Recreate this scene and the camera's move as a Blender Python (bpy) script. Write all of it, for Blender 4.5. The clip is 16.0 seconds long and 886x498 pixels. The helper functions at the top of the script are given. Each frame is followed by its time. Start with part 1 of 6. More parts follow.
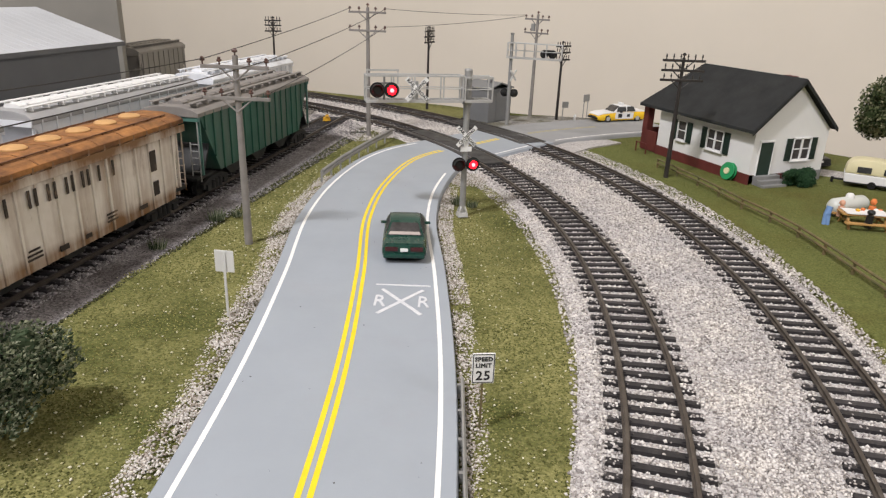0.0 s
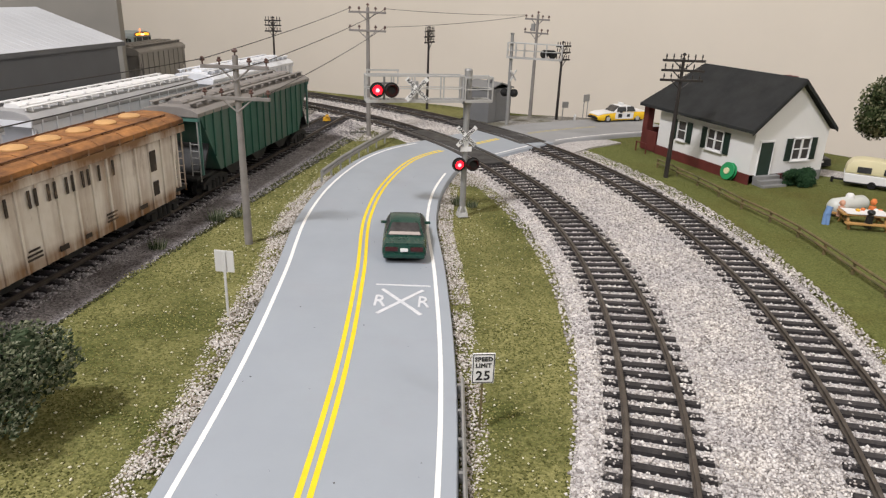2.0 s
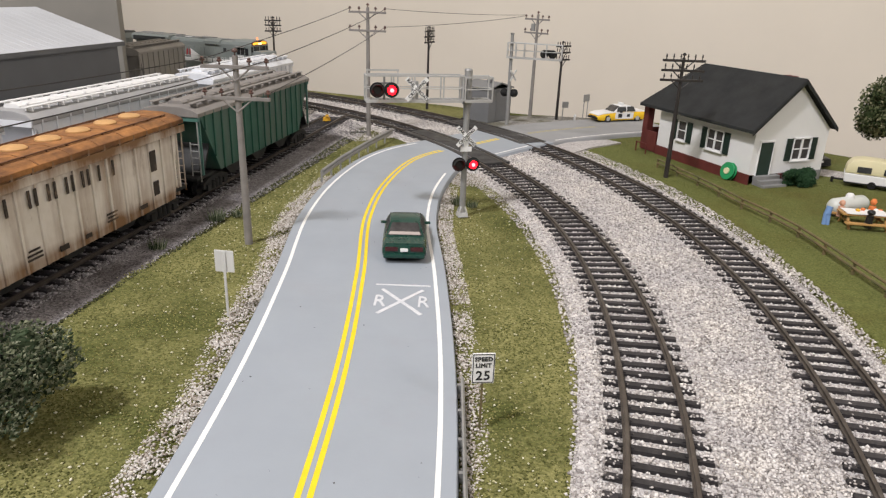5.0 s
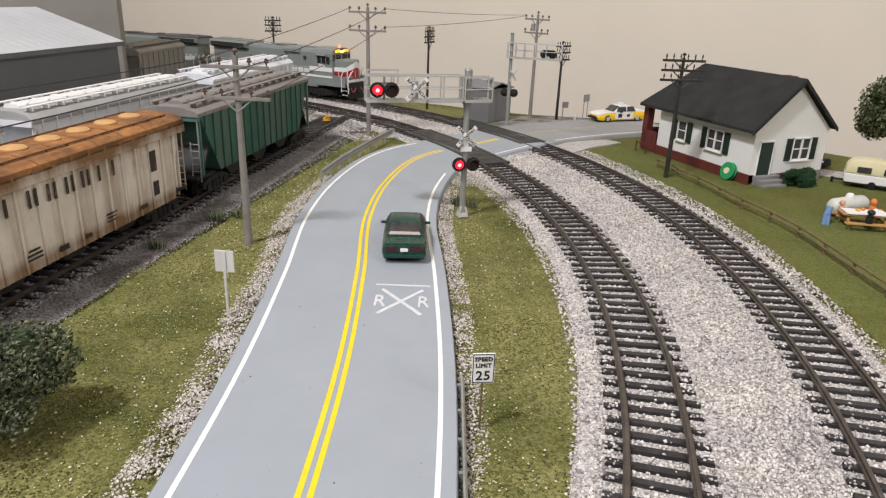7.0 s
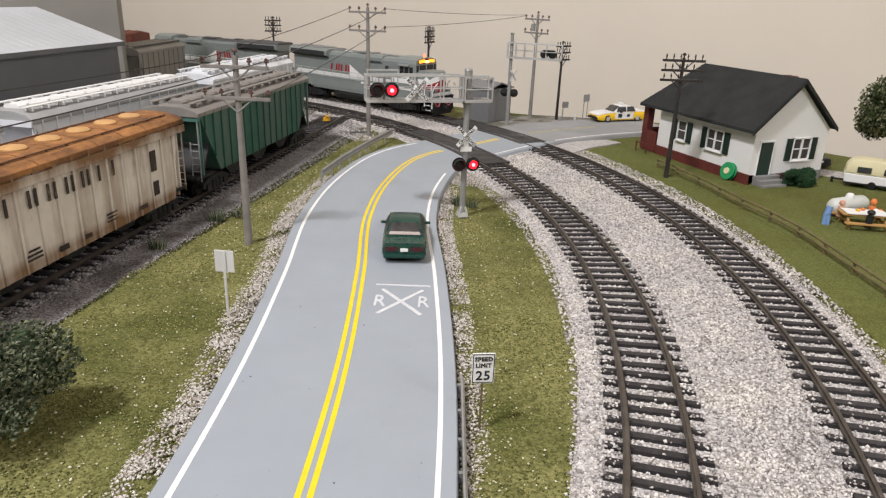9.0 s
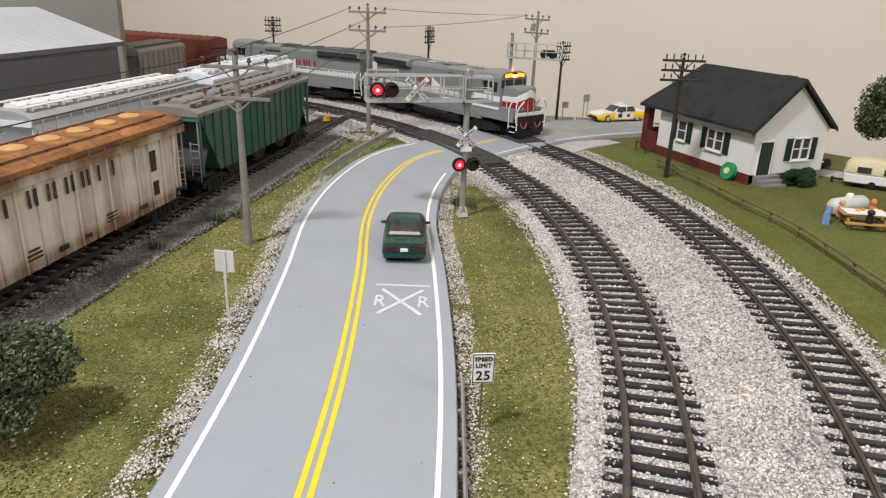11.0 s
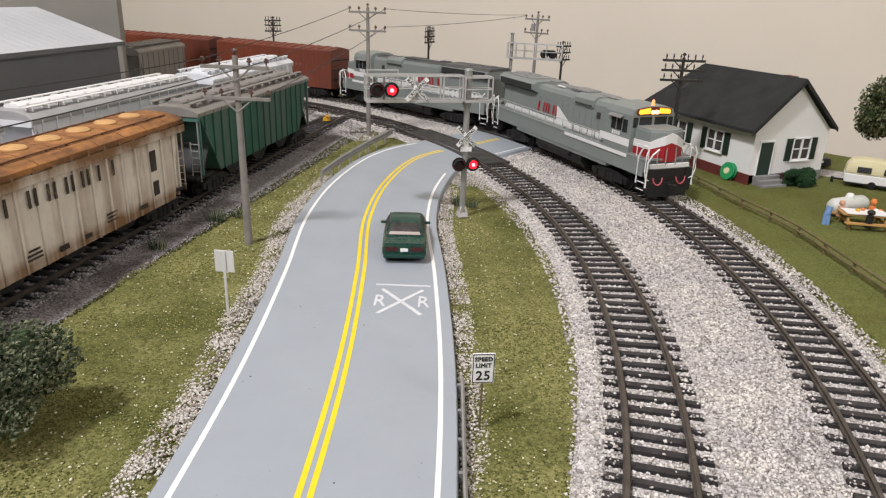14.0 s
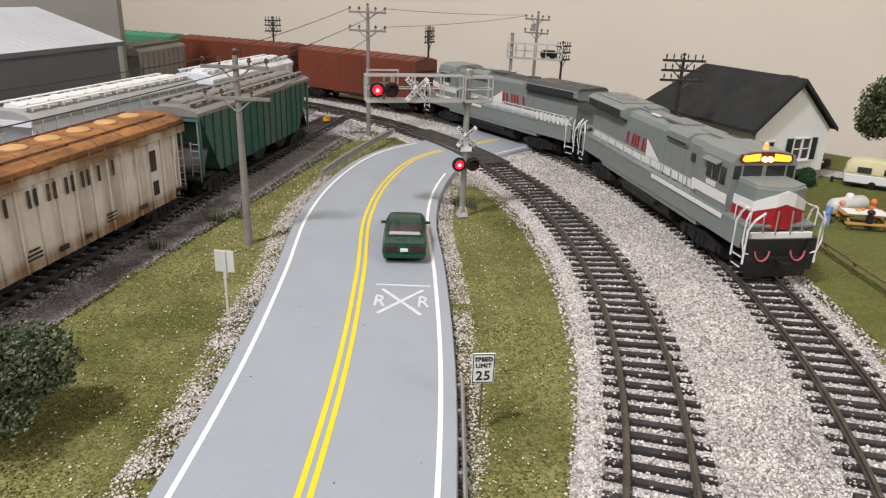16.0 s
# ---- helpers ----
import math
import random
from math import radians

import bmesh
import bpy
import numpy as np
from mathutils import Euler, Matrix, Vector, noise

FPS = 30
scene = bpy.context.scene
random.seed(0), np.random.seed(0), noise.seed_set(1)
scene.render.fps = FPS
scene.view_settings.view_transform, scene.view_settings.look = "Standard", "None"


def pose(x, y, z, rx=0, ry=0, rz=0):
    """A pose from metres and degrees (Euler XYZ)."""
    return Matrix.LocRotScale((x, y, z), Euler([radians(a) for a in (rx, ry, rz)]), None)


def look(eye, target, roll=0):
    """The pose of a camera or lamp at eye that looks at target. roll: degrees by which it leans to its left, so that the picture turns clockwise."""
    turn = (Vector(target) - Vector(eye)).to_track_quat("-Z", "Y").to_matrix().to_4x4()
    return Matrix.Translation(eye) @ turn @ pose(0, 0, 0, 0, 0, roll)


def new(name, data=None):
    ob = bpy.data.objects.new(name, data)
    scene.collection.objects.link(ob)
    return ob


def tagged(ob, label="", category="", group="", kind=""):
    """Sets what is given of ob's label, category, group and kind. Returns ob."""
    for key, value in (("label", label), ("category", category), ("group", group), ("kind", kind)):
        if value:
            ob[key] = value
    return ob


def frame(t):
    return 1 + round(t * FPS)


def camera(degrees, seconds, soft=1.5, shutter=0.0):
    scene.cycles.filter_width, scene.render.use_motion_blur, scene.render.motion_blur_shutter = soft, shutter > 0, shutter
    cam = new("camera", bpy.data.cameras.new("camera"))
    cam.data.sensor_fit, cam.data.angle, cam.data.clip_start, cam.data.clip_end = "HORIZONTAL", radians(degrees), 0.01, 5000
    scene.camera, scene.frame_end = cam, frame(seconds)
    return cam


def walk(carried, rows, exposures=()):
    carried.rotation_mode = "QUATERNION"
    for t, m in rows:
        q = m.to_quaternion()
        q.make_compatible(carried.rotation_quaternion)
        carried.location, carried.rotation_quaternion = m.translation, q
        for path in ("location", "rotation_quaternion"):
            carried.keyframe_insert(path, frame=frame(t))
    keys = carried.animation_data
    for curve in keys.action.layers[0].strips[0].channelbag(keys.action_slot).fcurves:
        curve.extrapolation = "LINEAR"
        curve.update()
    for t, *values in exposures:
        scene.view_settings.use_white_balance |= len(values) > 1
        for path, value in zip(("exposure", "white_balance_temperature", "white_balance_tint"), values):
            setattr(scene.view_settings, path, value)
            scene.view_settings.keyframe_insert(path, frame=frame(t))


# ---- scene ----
cam = camera(65.67, 16.0, soft=1.25)
EYE = (0.0, 0.0, 0.11468)
PITCH = radians(20.616)
AIM = (0.0, math.cos(PITCH), 0.11468 - math.sin(PITCH))
walk(cam, [(0.0, look(EYE, AIM, 2.175)), (16.0, look(EYE, AIM, 2.175))])

# ---------------------------------------------------------------- world, room lamps and an added fill
world = bpy.data.worlds.new("room_air")
world.use_nodes = True
world.node_tree.nodes["Background"].inputs[0].default_value = (1.0, 0.93, 0.84, 1)
world.node_tree.nodes["Background"].inputs[1].default_value = 0.02
scene.world = world
scene.view_settings.exposure = 0.0


def area_lamp(name, eye, target, watts, sx, sy, colour):
    lamp = bpy.data.lights.new(name, "AREA")
    lamp.shape, lamp.size, lamp.size_y, lamp.energy, lamp.color = "RECTANGLE", sx, sy, watts, colour
    ob = new(name, lamp)
    ob.matrix_basis = look(eye, target)
    return ob


area_lamp("ceiling_light_a", (-0.58, -0.30, 1.28), (0.0, 0.35, 0.0), 21.0, 0.13, 0.13, (1.0, 0.97, 1.0))
# low source at the right, placed by the sign's second shadow
area_lamp("ceiling_light_b", (1.05, -0.85, 0.98), (0.1, 0.5, 0.05), 7.0, 0.24, 0.24, (1.0, 0.97, 1.0))
# added fill behind the camera, no known lamp: brightens wall and front faces
area_lamp("ceiling_light_c", (-0.75, -0.95, 1.20), (-0.1, 0.85, 0.12), 8.0, 1.2, 0.5, (1.0, 0.97, 1.0))

# ---------------------------------------------------------------- building tools (millimetres in, metres out)
MM = 0.001


def mm(x, y, z=0, rz=0, rx=0, ry=0):
    return pose(x * MM, y * MM, z * MM, rx, ry, rz)


class Shape:
    """Gathers solid pieces, in millimetres."""

    def __init__(self):
        self.v, self.f = [], []

    def add(self, verts, faces, m=None):
        n = len(self.v)
        if m is not None:
            verts = [tuple(m @ Vector(p)) for p in verts]
        self.v += [tuple(p) for p in verts]
        self.f += [tuple(i + n for i in face) for face in faces]
        return self

    def box(self, x, y, z, sx, sy, sz, rz=0, rx=0, ry=0, taper=1.0):
        """A block centred on x, y, z; taper narrows its top."""
        a, b, c = sx / 2, sy / 2, sz / 2
        vs = [(-a, -b, -c), (a, -b, -c), (a, b, -c), (-a, b, -c)]
        vs += [(p[0] * taper, p[1] * taper, c) for p in vs]
        fs = [(3, 2, 1, 0), (4, 5, 6, 7), (0, 1, 5, 4), (1, 2, 6, 5), (2, 3, 7, 6), (3, 0, 4, 7)]
        return self.add(vs, fs, pose(x, y, z, rx, ry, rz))

    def rod(self, p, q, r0, r1=None, n=10):
        """A round bar from p to q."""
        r1 = r0 if r1 is None else r1
        p, q = Vector(p), Vector(q)
        d = (q - p).normalized()
        u = d.orthogonal().normalized()
        w = d.cross(u)
        vs = []
        for c, r in ((p, r0), (q, r1)):
            vs += [tuple(c + r * (u * math.cos(2 * math.pi * i / n) + w * math.sin(2 * math.pi * i / n))) for i in range(n)]
        fs = [(i, (i + 1) % n, n + (i + 1) % n, n + i) for i in range(n)]
        fs += [tuple(range(n - 1, -1, -1)), tuple(range(n, 2 * n))]
        return self.add(vs, fs)

    def wire(self, pts, r, n=6):
        for a, b in zip(pts, pts[1:]):
            self.rod(a, b, r, r, n)
        return self

    def tube(self, pts, r, n=6):
        """One bent bar through the points."""
        rows = []
        for i, p in enumerate(pts):
            d = (Vector(pts[min(i + 1, len(pts) - 1)]) - Vector(pts[max(i - 1, 0)])).normalized()
            u = d.cross(Vector((0, 0, 1)))
            u = u.normalized() if u.length > 0.01 else Vector((1, 0, 0))
            w = u.cross(d)
            rows.append([tuple(Vector(p) + r * (u * math.cos(2 * math.pi * k / n) + w * math.sin(2 * math.pi * k / n))) for k in range(n)])
        return self.grid(rows, True)

    def prism(self, outline, axis, lo, hi, m=None):
        """A closed 2D outline pushed along an axis ('x': outline in y, z; 'y': in x, z; 'z': in x, y)."""
        n = len(outline)

        def at(p, h):
            return {"x": (h, p[0], p[1]), "y": (p[0], h, p[1]), "z": (p[0], p[1], h)}[axis]
        vs = [at(p, lo) for p in outline] + [at(p, hi) for p in outline]
        fs = [(i, (i + 1) % n, n + (i + 1) % n, n + i) for i in range(n)] + [tuple(range(n - 1, -1, -1)), tuple(range(n, 2 * n))]
        return self.add(vs, fs, m)

    def lathe(self, profile, m=None, n=16):
        """A profile of (radius, height) turned round z."""
        vs, fs = [], []
        for r, h in profile:
            vs += [(r * math.cos(2 * math.pi * i / n), r * math.sin(2 * math.pi * i / n), h) for i in range(n)]
        for k in range(len(profile) - 1):
            fs += [(k * n + i, k * n + (i + 1) % n, (k + 1) * n + (i + 1) % n, (k + 1) * n + i) for i in range(n)]
        fs += [tuple(range(n - 1, -1, -1)), tuple(range((len(profile) - 1) * n, len(profile) * n))]
        return self.add(vs, fs, m)

    def grid(self, rows, closed=False):
        """A skin over rows of points of equal length."""
        n = len(rows[0])
        vs = [p for row in rows for p in row]
        fs = []
        for k in range(len(rows) - 1):
            for i in range(n if closed else n - 1):
                j = (i + 1) % n
                fs.append((k * n + i, k * n + j, (k + 1) * n + j, (k + 1) * n + i))
        if closed:
            fs += [tuple(range(n - 1, -1, -1)), tuple(range((len(rows) - 1) * n, len(rows) * n))]
        return self.add(vs, fs)

    def blob(self, c, r, squash=1.0, rough=0.25, seed=0, rings=6, n=9):
        """An uneven lump."""
        rows = []
        for k in range(rings + 1):
            a = math.pi * k / rings
            row = []
            for i in range(n):
                b = 2 * math.pi * i / n
                d = Vector((math.sin(a) * math.cos(b), math.sin(a) * math.sin(b), -math.cos(a)))
                g = r * (1 + rough * noise.noise(d * 1.7 + Vector((seed * 3.1, seed * 1.7, 0))))
                row.append((c[0] + d.x * g, c[1] + d.y * g, c[2] + d.z * g * squash))
            rows.append(row)
        return self.grid(rows, True)

    def mesh(self, name, bevel=0.0, smooth=False):
        me = bpy.data.meshes.new(name)
        me.from_pydata([(x * MM, y * MM, z * MM) for x, y, z in self.v], [], self.f)
        bm = bmesh.new()
        bm.from_mesh(me)
        bmesh.ops.recalc_face_normals(bm, faces=bm.faces)
        if bevel:
            edges = [e for e in bm.edges if len(e.link_faces) == 2 and e.calc_face_angle(0) > 0.5]
            bmesh.ops.bevel(bm, geom=edges, offset=bevel * MM, segments=2, profile=0.6, affect="EDGES", clamp_overlap=True)
        if smooth:
            for face in bm.faces:
                face.smooth = True
            for e in bm.edges:
                e.smooth = e.calc_face_angle(0) < 0.7
        bm.to_mesh(me)
        bm.free()
        return me


def thing(name, label, category, m, group="", kind=""):
    ob = new(name)
    ob.empty_display_size = 0.005
    ob.matrix_basis = m
    return tagged(ob, label, category, group, kind)


def part(name, shape, material, parent, label="", bevel=0.0, smooth=False, m=None):
    """One mesh object under a thing or a part."""
    ob = new(name, shape.mesh(name, bevel, smooth) if isinstance(shape, Shape) else shape)
    if not ob.data.materials:
        ob.data.materials.append(material)
    ob.parent = parent
    if m is not None:
        ob.matrix_basis = m
    return tagged(ob, label)


def solid(name, shape, material, label, category, m=None, bevel=0.0, smooth=False, group="", kind=""):
    """A thing of one mesh."""
    ob = new(name, shape.mesh(name, bevel, smooth))
    ob.data.materials.append(material)
    if m is not None:
        ob.matrix_basis = m
    return tagged(ob, label, category, group, kind)


def lettering(name, text, size, material, parent, m, label="", thick=0.05, spread=1.0, bold=0.0):
    """Raised letters in the built-in font, made into a mesh; size is the letter height in millimetres."""
    curve = bpy.data.curves.new(name, "FONT")
    curve.body, curve.size, curve.align_x, curve.align_y = text, size * MM * 1.37, "CENTER", "CENTER"
    curve.extrude, curve.space_character, curve.resolution_u, curve.offset = thick * MM, spread, 2, bold * MM
    tmp = bpy.data.objects.new(name, curve)
    me = bpy.data.meshes.new_from_object(tmp)
    bpy.data.objects.remove(tmp)
    me.materials.clear()
    return part(name, me, material, parent, label, m=m)


# ---------------------------------------------------------------- materials
def nodes_of(name):
    mat = bpy.data.materials.new(name)
    mat.use_nodes = True
    nt = mat.node_tree
    return mat, nt, nt.nodes["Principled BSDF"]


def link(nt, a, b):
    nt.links.new(a, b)


def mixed(nt, fac, c0, c1, lo=0.35, hi=0.65):
    ramp = nt.nodes.new("ShaderNodeValToRGB")
    ramp.color_ramp.elements[0].position, ramp.color_ramp.elements[1].position = lo, hi
    ramp.color_ramp.elements[0].color, ramp.color_ramp.elements[1].color = (*c0, 1), (*c1, 1)
    link(nt, fac, ramp.inputs[0])
    return ramp.outputs[0]


def noise_tex(nt, scale, detail=4.0, rough=0.6, coords="Object", stretch=None):
    co = nt.nodes.new("ShaderNodeTexCoord")
    out = co.outputs[coords]
    if stretch:
        mp = nt.nodes.new("ShaderNodeMapping")
        mp.inputs["Scale"].default_value = stretch
        link(nt, out, mp.inputs["Vector"])
        out = mp.outputs[0]
    tex = nt.nodes.new("ShaderNodeTexNoise")
    tex.inputs["Scale"].default_value, tex.inputs["Detail"].default_value, tex.inputs["Roughness"].default_value = scale, detail, rough
    link(nt, out, tex.inputs["Vector"])
    return tex.outputs["Fac"]


def bumped(nt, bsdf, height, strength, distance):
    b = nt.nodes.new("ShaderNodeBump")
    b.inputs["Strength"].default_value, b.inputs["Distance"].default_value = strength, distance * MM
    link(nt, height, b.inputs["Height"])
    link(nt, b.outputs[0], bsdf.inputs["Normal"])


def mult(nt, a, b, fac=1.0):
    m = nt.nodes.new("ShaderNodeMix")
    m.data_type, m.blend_type = "RGBA", "MULTIPLY"
    m.inputs[0].default_value = fac
    link(nt, a, m.inputs[6])
    link(nt, b, m.inputs[7])
    return m.outputs[2]


def over(nt, fac, a, b):
    """b over a where fac is 1; a and b are colours or sockets."""
    m = nt.nodes.new("ShaderNodeMix")
    m.data_type = "RGBA"
    link(nt, fac, m.inputs[0])
    for sock, val in ((m.inputs[6], a), (m.inputs[7], b)):
        if isinstance(val, tuple):
            sock.default_value = (*val, 1)
        else:
            link(nt, val, sock)
    return m.outputs[2]


def paint(name, colour, rough=0.5, metal=0.0, vary=0.18, grain=120, bump=0.25, dirt=None, dirt_lo=0.5, dirt_hi=0.8, dirt_scale=60, stretch=None, per_piece=0.0):
    """Painted, plastic or metal surface: two scales of variation, fine relief, optional grime."""
    mat, nt, bsdf = nodes_of(name)
    lo = tuple(c * (1 - vary) for c in colour)
    hi = tuple(min(1, c * (1 + vary)) for c in colour)
    col = mixed(nt, noise_tex(nt, grain, 5), lo, hi, 0.3, 0.7)
    if dirt:
        fac = mixed(nt, noise_tex(nt, dirt_scale, 6, 0.65, stretch=stretch), (0, 0, 0), (1, 1, 1), dirt_lo, dirt_hi)
        col = over(nt, fac, col, dirt)
    if per_piece:
        info = nt.nodes.new("ShaderNodeObjectInfo")
        col = mult(nt, col, mixed(nt, info.outputs["Random"], (1 - per_piece,) * 3, (1, 1, 1), 0, 1))
    link(nt, col, bsdf.inputs["Base Color"])
    bsdf.inputs["Metallic"].default_value = metal
    rg = mixed(nt, noise_tex(nt, grain * 0.6, 3), (max(0.02, rough - 0.1),) * 3, (min(1, rough + 0.12),) * 3, 0.3, 0.7)
    link(nt, rg, bsdf.inputs["Roughness"])
    if bump:
        bumped(nt, bsdf, noise_tex(nt, grain * 9, 3), bump, 0.15)
    return mat


def glowing(name, colour, strength):
    mat, nt, bsdf = nodes_of(name)
    bsdf.inputs["Base Color"].default_value = (*colour, 1)
    bsdf.inputs["Emission Color"].default_value = (*colour, 1)
    bsdf.inputs["Emission Strength"].default_value = strength
    return mat


def grainy(name, c0, c1, c2, cell, bump=0.8, patch=None, patch_scale=14, patch_lo=0.5, patch_hi=0.6):
    """Gravel or turf: cells of three tones, with larger patches."""
    mat, nt, bsdf = nodes_of(name)
    co = nt.nodes.new("ShaderNodeTexCoord")
    vor = nt.nodes.new("ShaderNodeTexVoronoi")
    vor.inputs["Scale"].default_value = 1000 / cell
    link(nt, co.outputs["Object"], vor.inputs["Vector"])
    sep = nt.nodes.new("ShaderNodeSeparateColor")
    link(nt, vor.outputs["Color"], sep.inputs[0])
    ramp = nt.nodes.new("ShaderNodeValToRGB")
    ramp.color_ramp.elements[0].color, ramp.color_ramp.elements[1].color = (*c0, 1), (*c2, 1)
    mid = ramp.color_ramp.elements.new(0.45)
    mid.color = (*c1, 1)
    link(nt, sep.outputs[0], ramp.inputs[0])
    col = ramp.outputs[0]
    if patch:
        fac = mixed(nt, noise_tex(nt, patch_scale, 5, 0.65), (0, 0, 0), (1, 1, 1), patch_lo, patch_hi)
        col = mult(nt, col, over(nt, fac, (1, 1, 1), patch))
    link(nt, col, bsdf.inputs["Base Color"])
    bsdf.inputs["Roughness"].default_value = 0.95
    bsdf.inputs["Specular IOR Level"].default_value = 0.2
    bumped(nt, bsdf, vor.outputs["Distance"], bump, cell * 0.8)
    return mat


def island(name, stops, rough=0.9, patch=None, patch_scale=12):
    """Loose grains: each grain takes one of the tones."""
    mat, nt, bsdf = nodes_of(name)
    geo = nt.nodes.new("ShaderNodeNewGeometry")
    ramp = nt.nodes.new("ShaderNodeValToRGB")
    els = ramp.color_ramp.elements
    els[0].color, els[1].color = (*stops[0], 1), (*stops[-1], 1)
    for i, c in enumerate(stops[1:-1]):
        els.new((i + 1) / (len(stops) - 1)).color = (*c, 1)
    link(nt, geo.outputs["Random Per Island"], ramp.inputs[0])
    col = ramp.outputs[0]
    if patch:
        col = mult(nt, col, mixed(nt, noise_tex(nt, patch_scale, 5, 0.6), patch, (1.08, 1.06, 1.0), 0.38, 0.62))
    link(nt, col, bsdf.inputs["Base Color"])
    bsdf.inputs["Roughness"].default_value = rough
    bsdf.inputs["Specular IOR Level"].default_value = 0.25
    return mat


WALL = paint("wall_paint", (0.715, 0.655, 0.56), 0.85, vary=0.03, grain=6, bump=0.1)
ROAD = paint("road_paint", (0.308, 0.340, 0.376), 0.62, vary=0.035, grain=30, bump=0.3, dirt=(0.30, 0.31, 0.34), dirt_lo=0.55, dirt_hi=0.85, dirt_scale=22)
LINE_WHITE = paint("line_white", (0.80, 0.80, 0.78), 0.6, vary=0.05, grain=200)
LINE_WORN = paint("line_white_worn", (0.63, 0.64, 0.66), 0.65, vary=0.08, grain=200, dirt=(0.42, 0.44, 0.47), dirt_lo=0.5, dirt_hi=0.8, dirt_scale=150)
LINE_YELLOW = paint("line_yellow", (0.82, 0.60, 0.012), 0.6, vary=0.06, grain=200)
BALLAST = grainy("ballast_pale", (0.30, 0.28, 0.27), (0.48, 0.455, 0.44), (0.62, 0.595, 0.58), 0.8)
CINDER = grainy("ballast_grey", (0.095, 0.088, 0.09), (0.19, 0.178, 0.182), (0.30, 0.283, 0.287), 0.8, patch=(0.45, 0.43, 0.42), patch_scale=10)
TURF = grainy("turf", (0.12, 0.12, 0.040), (0.20, 0.195, 0.068), (0.28, 0.265, 0.108), 0.8, patch=(0.42, 0.48, 0.36), patch_scale=16, patch_lo=0.44, patch_hi=0.62)
LAWN = grainy("lawn_turf", (0.085, 0.098, 0.026), (0.125, 0.138, 0.038), (0.17, 0.18, 0.058), 0.6, patch=(0.85, 0.72, 0.62), patch_scale=11, patch_lo=0.48, patch_hi=0.68)
STONE = island("stone_grains", [(0.19, 0.175, 0.17), (0.40, 0.375, 0.365), (0.53, 0.505, 0.495), (0.64, 0.615, 0.605), (0.78, 0.76, 0.75)], patch=(0.86, 0.85, 0.84), patch_scale=40)
STONE_GREY = island("cinder_grains", [(0.09, 0.084, 0.088), (0.19, 0.178, 0.182), (0.27, 0.254, 0.258), (0.40, 0.38, 0.38)])
STONE_TAN = island("shoulder_grains", [(0.20, 0.165, 0.125), (0.36, 0.32, 0.275), (0.47, 0.435, 0.395), (0.58, 0.55, 0.51), (0.70, 0.67, 0.63)])
TUFT = island("turf_grains", [(0.098, 0.10, 0.03), (0.165, 0.163, 0.053), (0.235, 0.225, 0.082), (0.33, 0.305, 0.14)], patch=(0.46, 0.52, 0.38), patch_scale=16)
TUFT_LAWN = island("lawn_grains", [(0.085, 0.10, 0.024), (0.12, 0.135, 0.034), (0.16, 0.17, 0.052)], patch=(0.82, 0.74, 0.62), patch_scale=11)
FLECK = island("pale_flecks", [(0.45, 0.42, 0.22), (0.62, 0.60, 0.42), (0.78, 0.75, 0.62)])
TIE = paint("tie_plastic", (0.030, 0.027, 0.029), 0.6, vary=0.3, grain=350, per_piece=0.35, dirt=(0.16, 0.145, 0.135), dirt_lo=0.58, dirt_hi=0.9, dirt_scale=180)
RAIL = paint("rail_brown", (0.070, 0.057, 0.047), 0.5, metal=0.25, vary=0.25, grain=200, dirt=(0.14, 0.12, 0.10), dirt_scale=90)
RUBBER = paint("crossing_panel", (0.032, 0.031, 0.031), 0.65, vary=0.25, grain=150, dirt=(0.07, 0.066, 0.062), dirt_scale=70)
LOCO_GREY = paint("loco_grey", (0.205, 0.230, 0.220), 0.45, vary=0.05, grain=60, dirt=(0.16, 0.165, 0.16), dirt_lo=0.6, dirt_hi=0.9, dirt_scale=40)
LOCO_ROOF = paint("loco_roof_dark", (0.075, 0.075, 0.075), 0.6, vary=0.12, grain=60)
LOCO_TOP = paint("loco_roof_grey", (0.20, 0.205, 0.20), 0.5, vary=0.06, grain=60)
BLACK = paint("black_plastic", (0.008, 0.008, 0.008), 0.62, vary=0.3, grain=150, bump=0.1)
GRILLE = paint("grille_dark", (0.03, 0.032, 0.033), 0.6, vary=0.2, grain=300)
WHITE = paint("white_plastic", (0.74, 0.74, 0.73), 0.45, vary=0.03, grain=80)
RED = paint("signal_red_paint", (0.34, 0.014, 0.022), 0.4, vary=0.08, grain=80)
PINK = paint("hose_red", (0.50, 0.10, 0.12), 0.5)
BOXCAR = paint("boxcar_brown", (0.185, 0.044, 0.022), 0.6, vary=0.10, grain=25, dirt=(0.095, 0.03, 0.02), dirt_lo=0.45, dirt_hi=0.85, dirt_scale=18, stretch=(1, 1, 0.3))
BOXCAR_GREEN = paint("boxcar_green", (0.07, 0.27, 0.15), 0.55, vary=0.08, grain=25)
HOPPER_RUST = paint("hopper_rust_roof", (0.34, 0.15, 0.045), 0.8, vary=0.4, grain=110, dirt=(0.10, 0.042, 0.018), dirt_lo=0.40, dirt_hi=0.66, dirt_scale=75, stretch=(0.5, 1, 1))
HATCH = paint("hatch_tan", (0.52, 0.30, 0.12), 0.65, vary=0.15, grain=150)
HOPPER_GREEN = paint("hopper_green", (0.022, 0.092, 0.065), 0.6, vary=0.2, grain=30, dirt=(0.10, 0.11, 0.095), dirt_lo=0.46, dirt_hi=0.78, dirt_scale=38, stretch=(1, 1, 0.15))
HOPPER_GREEN_TOP = paint("hopper_green_trim", (0.06, 0.15, 0.125), 0.55, vary=0.12, grain=60)
